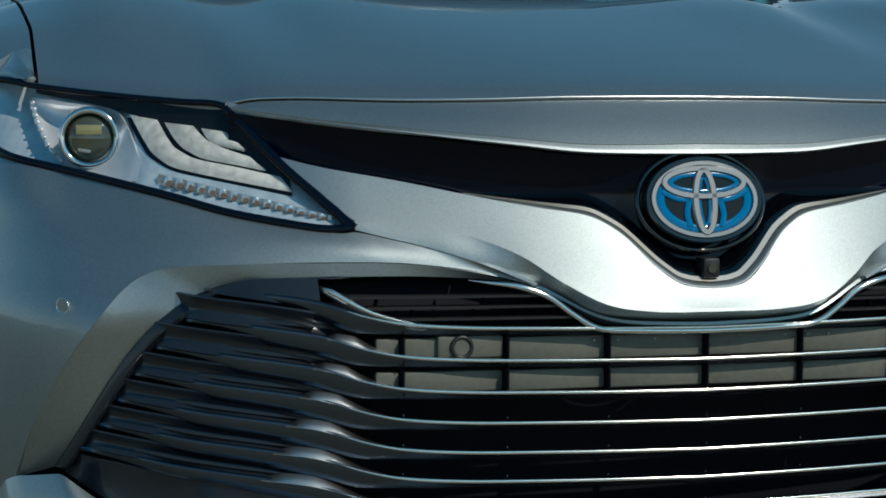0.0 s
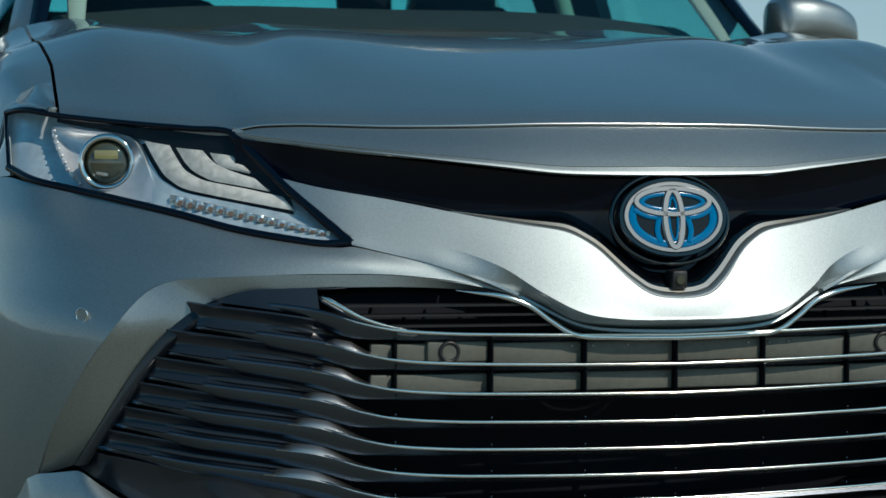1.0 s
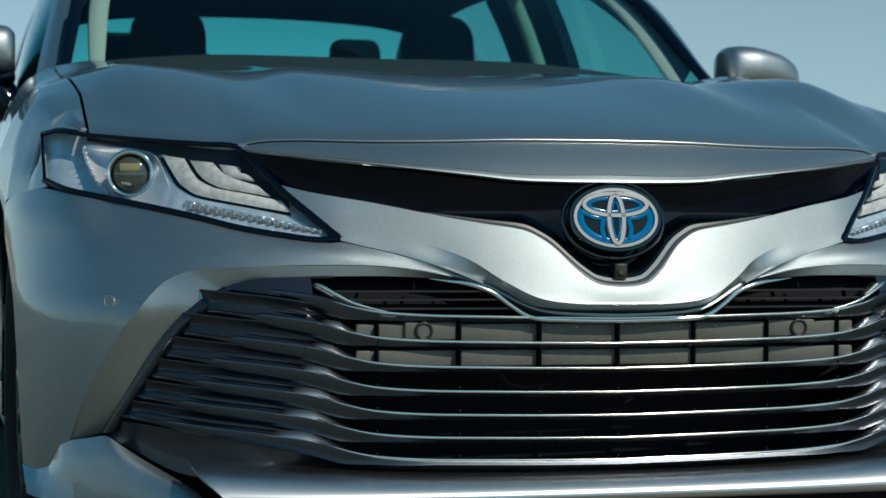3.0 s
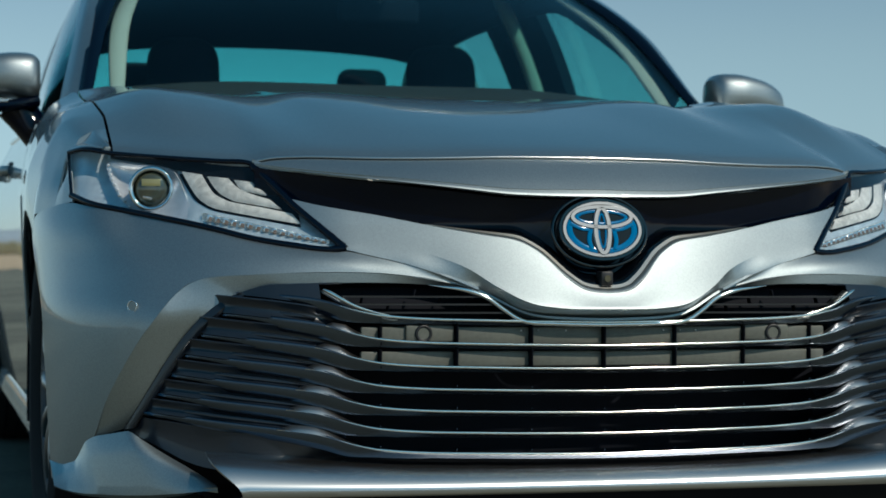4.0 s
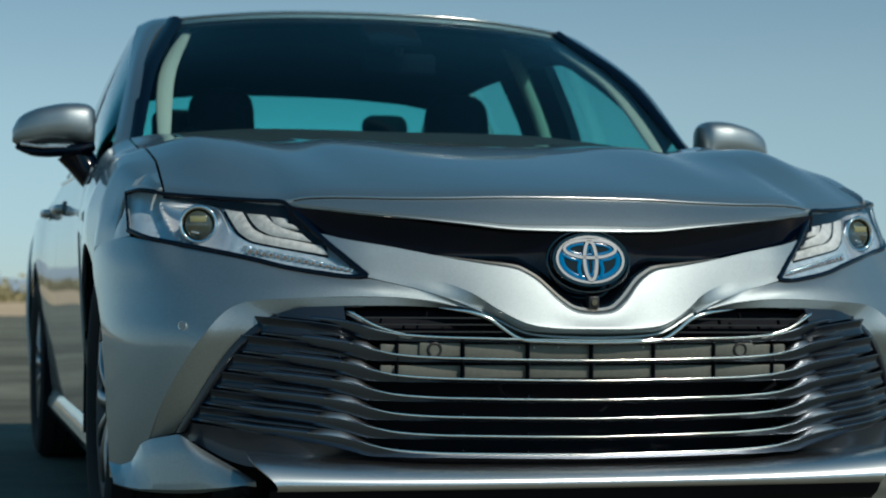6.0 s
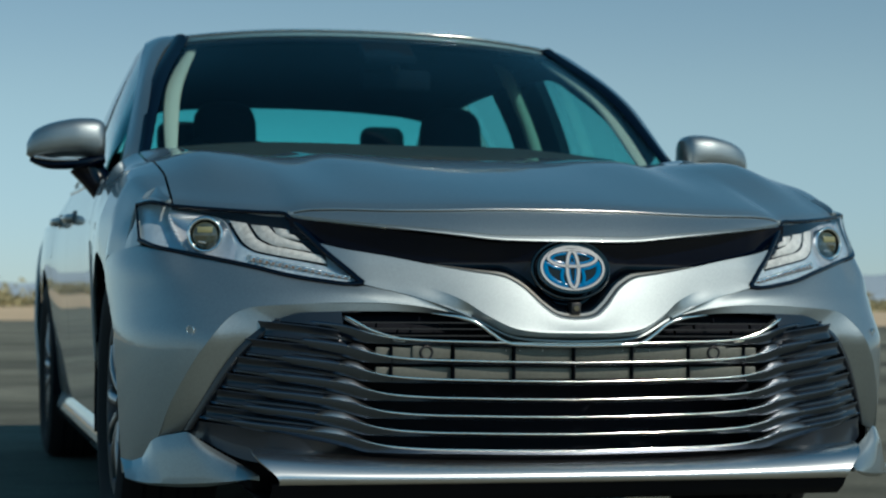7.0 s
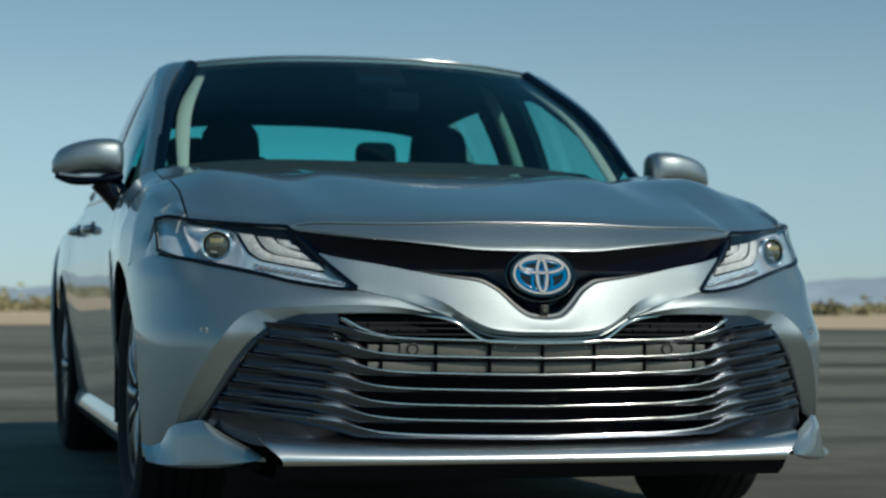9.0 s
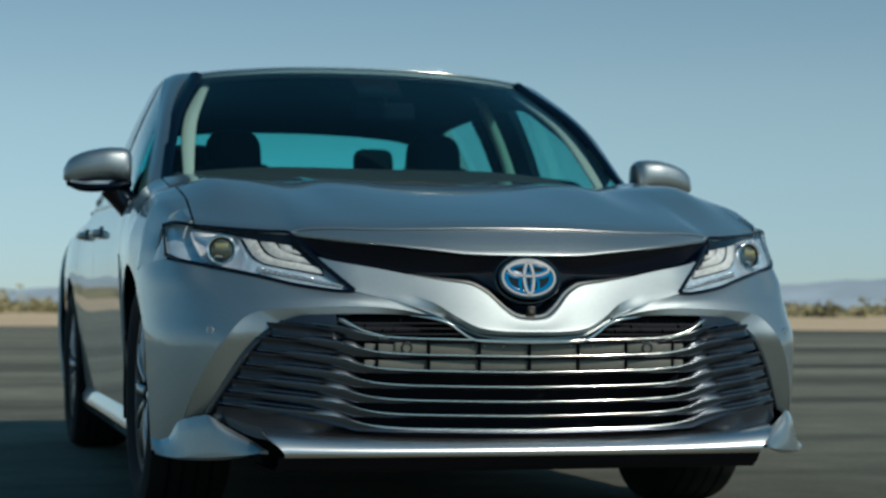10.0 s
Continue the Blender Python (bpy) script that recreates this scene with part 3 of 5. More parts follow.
SLATS = [0.501, 0.461, 0.421, 0.383, 0.346, 0.310, 0.275]
for z0 in SLATS:
    part("slat", slat(z0), SMOKE, grille, "dark glossy slat that sweeps up at its ends", 42)
    xs = np.linspace(-0.462, 0.462, 90)
    ax = np.abs(xs)
    top = np.interp(ax, (0, 0.30, 0.40, 0.45, 0.50), (0.0085, 0.009, 0.014, 0.024, 0.025)) * 0.25
    line = np.stack([xs, low(ax, z0) + 0.0050 + np.interp(ax, (0, 0.36, 0.5), (0, 0, 0.006)), z0 + rise(ax) + top - 0.0004], -1)
    part("slat_edge", sweep(line, lambda i, n: circle(0.0025 * min(1, 0.15 + min(i, n - 1 - i) / 9), 12)), EDGE_CHROME, grille, "bright chrome edge of the slat")
    end = reach(z0 + 0.012)
    for s in (1, -1):
        xs = np.linspace(0.50, max(0.56, end - 0.004), 16)
        p = np.stack([s * xs, low(xs, z0) + 0.020 + 0.010 * (xs - 0.5) / 0.3 + 0.030 * step((xs - end + 0.12) / 0.12), z0 + 0.0135 + rise(xs)], -1)
        if z0 != SLATS[0]:
            part("fin", sweep(p, lambda i, n: [(-s * u, v * min(1, 0.15 + i / 5)) for u, v in ((0.0, 0.0), (0.001, 0.002), (0.004, 0.003), (0.02, 0.002), (0.02, -0.006), (0.004, -0.006), (0.0, -0.003))]), FIN, grille)
            f = np.linspace(0, 1, 14)
            xs = 0.395 + (0.486 + (SLATS[1] - z0) * 0.42 - 0.395) * f
            zt = z0 + rise(xs) + np.interp(xs, (0.40, 0.45, 0.50, 0.58), (0.014, 0.024, 0.025, 0.017)) * 0.25
            tall = 0.013 * np.interp(f, (0, 0.3, 0.62, 0.85, 1), (0.02, 0.35, 1, 0.75, 0.05))
            g = [np.stack([s * xs, low(xs, z0) + 0.009 + 0.012 * k, zt - 0.002 + tall * k ** 0.8], -1) for k in np.linspace(0, 1, 5)]
            part("scallop", sheet(np.array(g), 0.001, (0, 1.0, 0.0)), SATIN_SILVER, grille)
# continuous dark skin behind the outer slats, hollowed between each pair
def skin(z0, low_z, x0, x1, depth, hollow):
    x = np.linspace(x0, x1, 44)
    top = z0 + rise(x) - 0.009
    g = np.linspace(0, 1, 9)[:, None]
    y = low(np.minimum(x, 0.87), z0) + curve_at(depth)(x) + hollow * np.sin(math.pi * g) + 0.06 * step((x - x1 + 0.075) / 0.06) * (x1 > 0.6)
    return np.stack([x + 0 * g, y, top + (low_z(x) - top) * g], -1)


SKIN_DEPTH = [(0.43, 0.085), (0.46, 0.040), (0.50, 0.021), (0.56, 0.018), (0.70, 0.030), (0.83, 0.050)]
for z0, z1 in zip(SLATS, SLATS[1:]):
    for s in (1, -1):
        g = skin(z0, lambda x: z1 + rise(x) + 0.003, 0.435, min(0.82, reach(z1) + 0.040), SKIN_DEPTH, 0.010)
        part("louvre_skin", sheet(flip(g, s), 0.003), LOUVRE, grille)
foot = curve_at([(0.30, 0.250), (0.42, 0.250), (0.66, 0.252), (0.70, 0.262), (0.75, 0.288), (0.83, 0.325)])
for s in (1, -1):
    part("louvre_skin", sheet(flip(skin(SLATS[-1], foot, 0.30, 0.82, [(0.30, 0.10), (0.45, 0.085), (0.52, 0.045), (0.57, 0.022), (0.70, 0.030), (0.83, 0.050)], 0.004), s), 0.003), LOUVRE, grille)
# black border inside the surround, over the ends of the slats
edge_in = np.array(FRAME_IN[6:])
hub = np.array((0.42, 0.40))
edge_far = edge_in + (hub - edge_in) / np.linalg.norm(hub - edge_in, axis=1, keepdims=True) * np.interp(np.arange(len(edge_in)), (0, 3, 5, 9), (0.003, 0.010, 0.022, 0.024))[:, None]
rim = between([tuple(p) for p in edge_in], [tuple(p) for p in edge_far], 70, 5, lambda f, g: np.interp(f, (0, 0.2, 0.45, 0.7, 1), (0.013, 0.016, 0.031, 0.041, 0.044)) - 0.001 - 0.008 * np.sin(math.pi * g) * f + 0.010 * g**3, 20)
for s in (1, -1):
    part("grille_border", sheet(flip(rim, s), 0.003), LOUVRE, grille, "black border round the slats' ends")
# glossy panels between the vents and the surround
for s in (1, -1):
    g = band(0.489, 0.622, FRAME_IN[4:], [(x, 0.501 + float(rise(x)) - 0.004) for x in np.linspace(0.38, 0.66, 12)], 30, 6, lambda x, g: 0.012 + 0.012 * step((x - 0.56) / 0.08) + 0.004 * g)
    part("side_panel", sheet(flip(g, s), 0.004), LOUVRE, grille)
# grey shutters behind the two upper gaps, with upright ribs
for z0, tall in ((0.480, 0.030), (0.4405, 0.026)):
    for k in range(-4, 4):
        x0, x1 = k * 0.131 + 0.0022, (k + 1) * 0.131 - 0.0022
        x0 = max(x0, -0.425)
        x1 = min(x1, 0.425)
        xc = (x0 + x1) / 2
        part("shutter", block(xc, low(abs(xc)) + 0.026, z0, x1 - x0, 0.012, tall, 0.003, 2), GREY_PLASTIC, grille)
for k in range(-3, 4):
    x = 0.131 * k
    for n, (z0, z1) in enumerate(zip(SLATS, SLATS[1:])):
        if n < 2:
            part("rib", block(x, low(abs(x)) + 0.017, (z0 + z1) / 2, 0.0024, 0.020, z0 - z1 - 0.008, 0.001, 1), MATT_BLACK, grille)
        part("pin", block(x, low(abs(x)) + 0.012, z1 + 0.0075 + float(rise(abs(x))), 0.0024, 0.005, 0.0032, 0.001, 2), SMOKE, grille)

for x in (-0.148, -0.118, -0.068, 0.111, 0.142, 0.172):
    part("clip", block(x, low(abs(x)) + 0.0195, 0.4885, 0.0032, 0.004, 0.0032, 0.001, 1), SATIN_SILVER, grille)

# chrome moulding round the side vents and under the wing
trim = spline([(x, z, 0) for x, z in [(0, 0.4985), (0.091, 0.5005), (0.148, 0.505), (0.180, 0.523), (0.211, 0.545), (0.25, 0.558), (0.28, 0.562), (0.31, 0.566)]], 40)
pts = np.concatenate([[(-x, low(x, z) + 0.006, z) for x, z, _ in trim[:0:-1]], [(x, low(x, z) + 0.006, z) for x, z, _ in trim]])
part("moulding", sweep(pts, lambda i, n: circle(0.0042 * min(1, 0.1 + min(i, n - 1 - i) / 9), 10)), CHROME, car, "thin chrome moulding under the wing")
vent_low = [(0.150, 0.503), (0.25, 0.505), (0.383, 0.513), (0.451, 0.533), (0.484, 0.555)]
for s in (1, -1):
    vent = thing("vent", "", "")
    vent.parent = car
    tops = [(0.150, 0.506), (0.180, 0.524), (0.211, 0.546), (0.25, 0.558), (0.33, 0.561), (0.42, 0.560), (0.484, 0.556)]
    part("vent_floor", sheet(flip(band(0.15, 0.484, tops, vent_low, 30, 5, lambda x, g: 0.05 + 0 * g), s), 0.004), MATT_BLACK, vent)
    for zz, a, b in ((0.546, 0.215, 0.455), (0.533, 0.19, 0.435), (0.519, 0.172, 0.40)):
        xs = np.linspace(a, b, 20)
        part("vane", sweep(np.stack([s * xs, low(xs, zz) + 0.02, zz + 0 * xs], -1), lambda i, n: [(-0.01 * s, 0.0015), (0.012 * s, 0.0015), (0.012 * s, -0.0015), (-0.01 * s, -0.0015)]), SATIN_BLACK, vent)
    for k, x in enumerate((0.24, 0.285, 0.33, 0.375, 0.42)):
        part("rib", block(s * x, low(x, 0.54) + 0.034, 0.526 + 0.013 * (k % 3), 0.0022, 0.012, 0.012, 0, 1, (0, -12 * s, 0)), MATT_BLACK, vent)
    # bright crescent at the outer tip
    cres = between([(0.486, 0.558), (0.462, 0.545), (0.43, 0.529), (0.383, 0.516), (0.345, 0.5105)], [(0.485, 0.553), (0.452, 0.532), (0.42, 0.519), (0.383, 0.508), (0.345, 0.5085)], 30, 5,
                   lambda f, g: 0.004 + 0.02 * (1 - g) ** 2)
    part("crescent", sheet(flip(cres, s), 0.003), SATIN_SILVER, vent, "bright pointed crescent trim")
    tip = spline([(x, float(low(x, z)) + 0.003, z) for x, z in ((0.489, 0.5585), (0.476, 0.5515), (0.458, 0.541), (0.436, 0.530), (0.408, 0.521), (0.380, 0.515))], 30)
    part("crescent_edge", sweep(flip(tip, s), lambda i, n: circle(0.0034 * (1 - 0.85 * (i / n) ** 1.5) * min(1, 0.2 + i / 3), 10)), EDGE_CHROME, vent, "polished tip of the crescent")

# lower lip and skirt corners
rows = []
LIP = spline([(0.075, 0.267), (0.045, 0.262), (0.018, 0.250), (0.002, 0.236), (-0.005, 0.226), (-0.005, 0.218), (0.004, 0.212), (0.02, 0.210)], 22)
for dy, z in LIP:
    x = np.linspace(0, 0.630 + 0.05 * step((z - 0.215) / 0.05), 40)
    rows.append(np.stack([x, 0.06 * x**2 - 0.046 + dy, z + 0.014 * (x / 0.645) ** 3 * (z - 0.21) / 0.05], -1))
apron = [np.stack([x, 0.06 * x**2 - 0.034 + dy, z + 0 * x], -1) for x in (np.linspace(0, 0.64, 30),) for dy, z in ((0.012, 0.212), (0.03, 0.19), (0.06, 0.172), (0.12, 0.168), (0.40, 0.170))]
part("under_apron", sheet(mirrored(apron), 0.004), MATT_BLACK, car, "matt black apron under the bumper's lip")
part("lip_strip", sheet(mirrored(rows), 0.004), STRIP, car, "bright silver strip along the bumper's lower lip")
SK_TOP = [(0.660, 0.229), (0.699, 0.253), (0.75, 0.283), (0.792, 0.312), (0.823, 0.303), (0.842, 0.297), (0.856, 0.286), (0.864, 0.262), (0.870, 0.247), (0.887, 0.236), (0.905, 0.238)]
SK_LOW = [(0.666, 0.224), (0.690, 0.217), (0.720, 0.207), (0.755, 0.199), (0.790, 0.196), (0.816, 0.194), (0.840, 0.193), (0.862, 0.193), (0.880, 0.195), (0.895, 0.198), (0.907, 0.202)]
skirt = between(SK_TOP, SK_LOW, 60, 14, lambda f, g: np.interp(f, (0, 0.3, 0.6, 0.85, 1), (-0.055, -0.055, -0.06, -0.10, -0.15)) * g**0.8 + 0.02 * np.clip((g - 0.9) / 0.1, 0, 1)**2 - 0.022 + 0.012 * np.clip(1 - 4 * g, 0, 1), 3)
for s in (1, -1):
    part("skirt_corner", sheet(flip(skirt, s), 0.005), PAINT, car, "flared silver skirt corner")

# flanks: wings, doors, rear quarters
AXLE_F, AXLE_R, HUB, ARCH = 0.965, 3.79, 0.335, 0.372


def flank_x(y, z):
    """Half width of the flank."""
    w = np.interp(z, (0.18, 0.30, 0.45, 0.62, 0.74, 0.86, 0.93, 1.0), (0.875, 0.892, 0.905, 0.915, 0.920, 0.905, 0.880, 0.845))
    taper = np.interp(y, (0.5, 0.9, 1.4, 3.4, 4.2, 4.85), (0, 0, -0.014, -0.055, -0.065, -0.15))
    flare = 0.012 * np.exp(-((y - AXLE_F) / 0.4) ** 2) + 0.014 * np.exp(-((y - AXLE_R) / 0.45) ** 2)
    return w + taper + flare * np.clip((z - 0.3) / 0.3, 0, 1) - 0.012 - 0.10 * step((y - 3.2) / 1.0) * step((z - 0.86) / 0.14)


def low_edge(y):
    e = np.full_like(y, 0.20)
    for c in (AXLE_F, AXLE_R):
        d = np.abs(y - c)
        e = np.where(d < ARCH, np.maximum(e, HUB + np.sqrt(np.maximum(ARCH**2 - d**2, 0))), e)
    return e


def flank(y0, y1, top, n=40, m=16, hem=None):
    y = np.linspace(y0, y1, n)
    zt, zl = top(y), (hem or low_edge)(y)
    rows = []
    for g in np.linspace(0, 1, m):
        z = zl + (zt - zl) * g
        rows.append(np.stack([flank_x(y, z), y, z], -1))
    return np.array(rows)


def belt(y):
    return np.interp(y, (1.2, 1.6, 2.5, 3.3, 3.8, 4.4, 4.86), (0.90, 0.925, 0.945, 0.965, 0.985, 1.01, 0.99))


# front wing panel: from the bumper's seam and the wheel arch up to the bonnet's edge
yf = np.concatenate([np.linspace(0.425, 0.542, 10), np.linspace(0.546, 1.42, 60)])
seam = np.concatenate([front(along(0.872), 0.714)[None], front(np.array([back_to(0.55), back_to(0.648)]), np.array([0.692, 0.657]))])
y_seam = seam[-1, 1]
zl = np.where(yf < y_seam, np.interp(yf, seam[:, 1], seam[:, 2]), low_edge(yf))
zl = np.where(yf > AXLE_F + ARCH, 0.20, zl)
lamp_line = np.array([front(along(x), z + 0.004) for x, z in spline(LAMP_TOP[6:], 30)])
zl = np.where(yf < 0.544, np.interp(yf, lamp_line[:, 1], lamp_line[:, 2]), zl)
cut_x = np.interp(yf, bonnet_edge[:, 1], bonnet_edge[:, 0])
cut_z = np.interp(yf, bonnet_edge[:, 1], bonnet_edge[:, 2])
cut_x, cut_z = cut_x + 0.008 * (yf > 1.14), cut_z - 0.02 * np.clip((yf - 1.14) / 0.2, 0, 1)
x_low = np.where(yf < y_seam, np.interp(yf, seam[:, 1], seam[:, 0]), flank_x(yf, zl))
x_low = np.where(yf < 0.544, np.interp(yf, lamp_line[:, 1], lamp_line[:, 0]), x_low)
mid_z = np.maximum(zl + 0.02, np.interp(yf, (0.5, 0.7, 1.4), (0.765, 0.79, 0.82)))
mid_x = np.interp(yf, (0.545, 0.6, 0.7, 0.9, 1.4), (0.866, 0.884, 0.902, 0.912, 0.892))
mid_z = np.where(yf < 0.544, zl * 0.6 + cut_z * 0.4, mid_z)
hi_z = cut_z * 0.72 + mid_z * 0.28 + 0.006
mid_x = np.where(yf < 0.544, x_low * 0.6 + cut_x * 0.4 + 0.003, mid_x)
hi_x = np.interp(yf, (0.5, 0.7, 1.4), (0.838, 0.862, 0.855))
hi_x = np.where(yf < 0.544, x_low * 0.3 + cut_x * 0.7 + 0.003, hi_x)
ctrl = [np.stack([x_low, yf, zl], -1), np.stack([(x_low + mid_x) / 2 + 0.004, yf, (zl + mid_z) / 2], -1), np.stack([mid_x, yf, mid_z], -1),
        np.stack([hi_x, yf, hi_z], -1), np.stack([cut_x + 0.005, yf, cut_z - 0.002], -1)]
wing_grid = np.stack([spline(np.array(ctrl)[:, j], 24) for j in range(len(yf))], axis=1)
j = int(np.searchsorted(yf, 0.545))
col = wing_grid[:, j][wing_grid[:, j, 2] < 0.812]
near = np.array([front(along(0.867), z, 0.001) for z in np.linspace(0.712, 0.806, len(col))])
middle = (near + col) / 2 + np.array([0.003, 0, 0])
tip = loft([near, middle, col], 20, 12)
for s in (1, -1):
    part("front_wing", sheet(flip(wing_grid, s), 0.006), PAINT, car)
    part("wing_tip", sheet(flip(tip, s), 0.004), PAINT, car)
    for y0, y1, nm in ((1.424, 2.600, "front_door"), (2.606, 3.42, "rear_door")):
        hem = lambda y: np.maximum(low_edge(y), 0.27)
        door = part(nm, sheet(flip(flank(y0, y1, belt, 40, 16, hem), s), 0.02), PAINT, car)
        hy, hz = (2.44, 0.845) if nm == "front_door" else (3.22, 0.862)
        p = [(s * (flank_x(np.array(hy + d), np.array(hz)) + o), hy + d, hz) for d, o in ((-0.10, 0.002), (-0.075, 0.020), (0.05, 0.022), (0.08, 0.002))]
        part("door_handle", tube(spline(p, 16), 0.009, 8, squash=1.4), PAINT, door)
        part("handle_cup", block(s * (flank_x(np.array(hy), np.array(hz)) - 0.004), hy, hz, 0.016, 0.12, 0.05, 0.007, 2), GLOSS_BLACK, door)
    part("rear_quarter", sheet(flip(flank(3.426, 4.80, belt, 50, 16), s), 0.006), PAINT, car)
    y = np.linspace(1.34, 3.42, 30)
    sill = [np.stack([flank_x(y, 0 * y + z) + o, y, z + 0 * y], -1) for z, o in ((0.285, -0.030), (0.255, 0.002), (0.21, 0.020), (0.175, 0.008), (0.16, -0.08))]
    part("side_sill", sheet(flip(sill, s), 0.005), PAINT, car)

# roof, screens and pillars
HEAD = [(0, 1.955, 1.406), (0.28, 1.965, 1.401), (0.46, 1.99, 1.388), (0.562, 2.018, 1.378)]
FOOT = [(0, 1.235, 0.985), (0.40, 1.275, 0.983), (0.62, 1.335, 0.978), (0.748, 1.392, 0.972)]
MIDS = [(0, 1.585, 1.212), (0.34, 1.615, 1.208), (0.55, 1.655, 1.203), (0.672, 1.698, 1.200)]
screen_grid = loft([full(FOOT), full(MIDS), full(HEAD)], 40, 24)
part("windscreen", sheet(screen_grid, 0.005), SCREEN, car, "teal-tinted windscreen")
ROOF = [full(HEAD), full([(0, 2.25, 1.447), (0.30, 2.26, 1.440), (0.50, 2.28, 1.422), (0.60, 2.30, 1.396)]),
        full([(0, 2.7, 1.458), (0.32, 2.7, 1.450), (0.52, 2.7, 1.430), (0.615, 2.7, 1.402)]),
        full([(0, 3.1, 1.438), (0.30, 3.1, 1.430), (0.49, 3.1, 1.412), (0.585, 3.1, 1.385)]),
        full([(0, 3.42, 1.392), (0.27, 3.41, 1.385), (0.44, 3.39, 1.368), (0.54, 3.36, 1.340)])]
roof_grid = loft(ROOF, 50, 40)
roof_grid[0, :, 2] += 0.006
part("roof", sheet(roof_grid, 0.02), PAINT, car)
head_line = spline(full([(x, y - 0.004, z + 0.006) for x, y, z in HEAD]), 50)
frit = np.array([screen_grid[-1], screen_grid[-2], screen_grid[-3] * 0.5 + screen_grid[-2] * 0.5]) + np.array([0, 0.008, -0.006])
part("screen_band", sheet(frit, 0.002), MATT_BLACK, car)
part("header_trim", tube(head_line, 0.0034, 8), EDGE_CHROME, car, "bright trim along the windscreen's upper edge")
REAR_TOP = [(0, 3.44, 1.386), (0.27, 3.43, 1.379), (0.44, 3.41, 1.362), (0.53, 3.38, 1.336)]
REAR_LOW = [(0, 4.16, 1.095), (0.30, 4.13, 1.092), (0.52, 4.06, 1.085), (0.64, 3.98, 1.075)]
part("rear_window", sheet(loft([full(REAR_TOP), full([(0, 3.82, 1.262), (0.28, 3.80, 1.257), (0.48, 3.75, 1.243), (0.585, 3.69, 1.225)]), full(REAR_LOW)], 30, 16), 0.005), REAR_GLASS, car)
RAIL = [(0.822, 1.36, 0.92), (0.800, 1.49, 0.99), (0.750, 1.69, 1.16), (0.725, 1.83, 1.24), (0.697, 2.01, 1.32), (0.674, 2.13, 1.370), (0.648, 2.40, 1.392), (0.640, 2.75, 1.392), (0.615, 3.1, 1.372), (0.60, 3.42, 1.318), (0.68, 3.95, 1.12), (0.72, 4.15, 1.04)]
ROOF_EDGE = [(0.765, 1.34, 0.945), (0.756, 1.42, 0.995), (0.714, 1.63, 1.167), (0.686, 1.77, 1.248), (0.640, 1.93, 1.329), (0.590, 2.040, 1.386), (0.612, 2.34, 1.402), (0.615, 2.72, 1.402), (0.586, 3.1, 1.386), (0.545, 3.40, 1.338), (0.61, 3.95, 1.10), (0.65, 4.08, 1.07)]
for s in (1, -1):
    mid = [((a[0] + b[0]) / 2 + 0.004, (a[1] + b[1]) / 2, (a[2] + b[2]) / 2 + 0.006) for a, b in zip(RAIL, ROOF_EDGE)]
    part("roof_rail", sheet(flip(loft([RAIL, mid, ROOF_EDGE], 70, 8), s), 0.02), PAINT, car)
    inner_edge = [(p[0] - 0.008, p[1] - 0.002, p[2] + 0.004) for p in (FOOT[-1], MIDS[-1], HEAD[-1])]
    outer_edge = [(0.772, 1.395, 0.972), (0.702, 1.705, 1.212), (0.594, 2.034, 1.388)]
    crown = [((a[0] + b[0]) / 2 + 0.002, (a[1] + b[1]) / 2 - 0.006, (a[2] + b[2]) / 2 + 0.006) for a, b in zip(inner_edge, outer_edge)]
    part("screen_seal", sheet(flip(loft([inner_edge, crown, outer_edge], 30, 6), s), 0.012), GLOSS_BLACK, car)
    # side windows between the belt and the rail
    rail_s = spline(RAIL, 120)
    for y0, y1, nm in ((1.56, 2.40, "front_side_window"), (2.86, 3.19, "rear_side_window")):
        y = np.linspace(y0, y1, 24)
        xb, zb = flank_x(y, belt(y)) - 0.012, belt(y) - 0.01
        xt, zt = np.interp(y, rail_s[:, 1], rail_s[:, 0]), np.interp(y, rail_s[:, 1], rail_s[:, 2])
        zt = np.maximum(zt - 0.004, zb + 0.01)
        g = np.array([np.stack([xb + (xt - xb) * k + 0.02 * math.sin(math.pi * k), y, zb + (zt - zb) * k], -1) for k in np.linspace(0, 1, 8)])
        part(nm, sheet(flip(g, s), 0.004), SIDE_GLASS, car)
    y = np.array([2.40, 2.52, 2.61, 2.74, 2.86])
    xb, zb = flank_x(y, belt(y)) - 0.012, belt(y) - 0.01
    g = np.array([np.stack([xb + (np.interp(y, rail_s[:, 1], rail_s[:, 0]) - xb) * k + 0.022 * math.sin(math.pi * k), y, zb + (np.interp(y, rail_s[:, 1], rail_s[:, 2]) - zb) * k], -1) for k in np.linspace(0, 1, 8)])
    part("centre_pillar", sheet(flip(g, s), 0.03), GLOSS_BLACK, car)
    strip = np.array(g)[:, 1] + np.array([-0.098, -0.06, 0])
    part("pillar_trim", sweep(flip(strip, s), lambda i, n: circle(0.022, 12, 0.8), (0, 1, 0)), CREAM, car, "cream inner pillar trim")
    trim_a = spline([(p[0] - 0.030 + dx + (0.020 if s > 0 else 0), p[1] + 0.04, p[2] - 0.012) for p, dx in ((FOOT[-1], -0.040), (MIDS[-1], -0.008), (HEAD[-1], -0.002))], 24)
    part("pillar_trim", sweep(flip(trim_a, s), lambda i, n: circle(0.004 + 0.019 * math.sin(math.pi * min(1, 0.12 + 0.86 * i / n)) ** 0.7, 12, 0.5), ), CREAM, car, "cream inner trim of the windscreen pillar")
    y = np.linspace(3.19, 3.95, 14)
    xb, zb = flank_x(y, belt(y)) - 0.012, belt(y) - 0.01
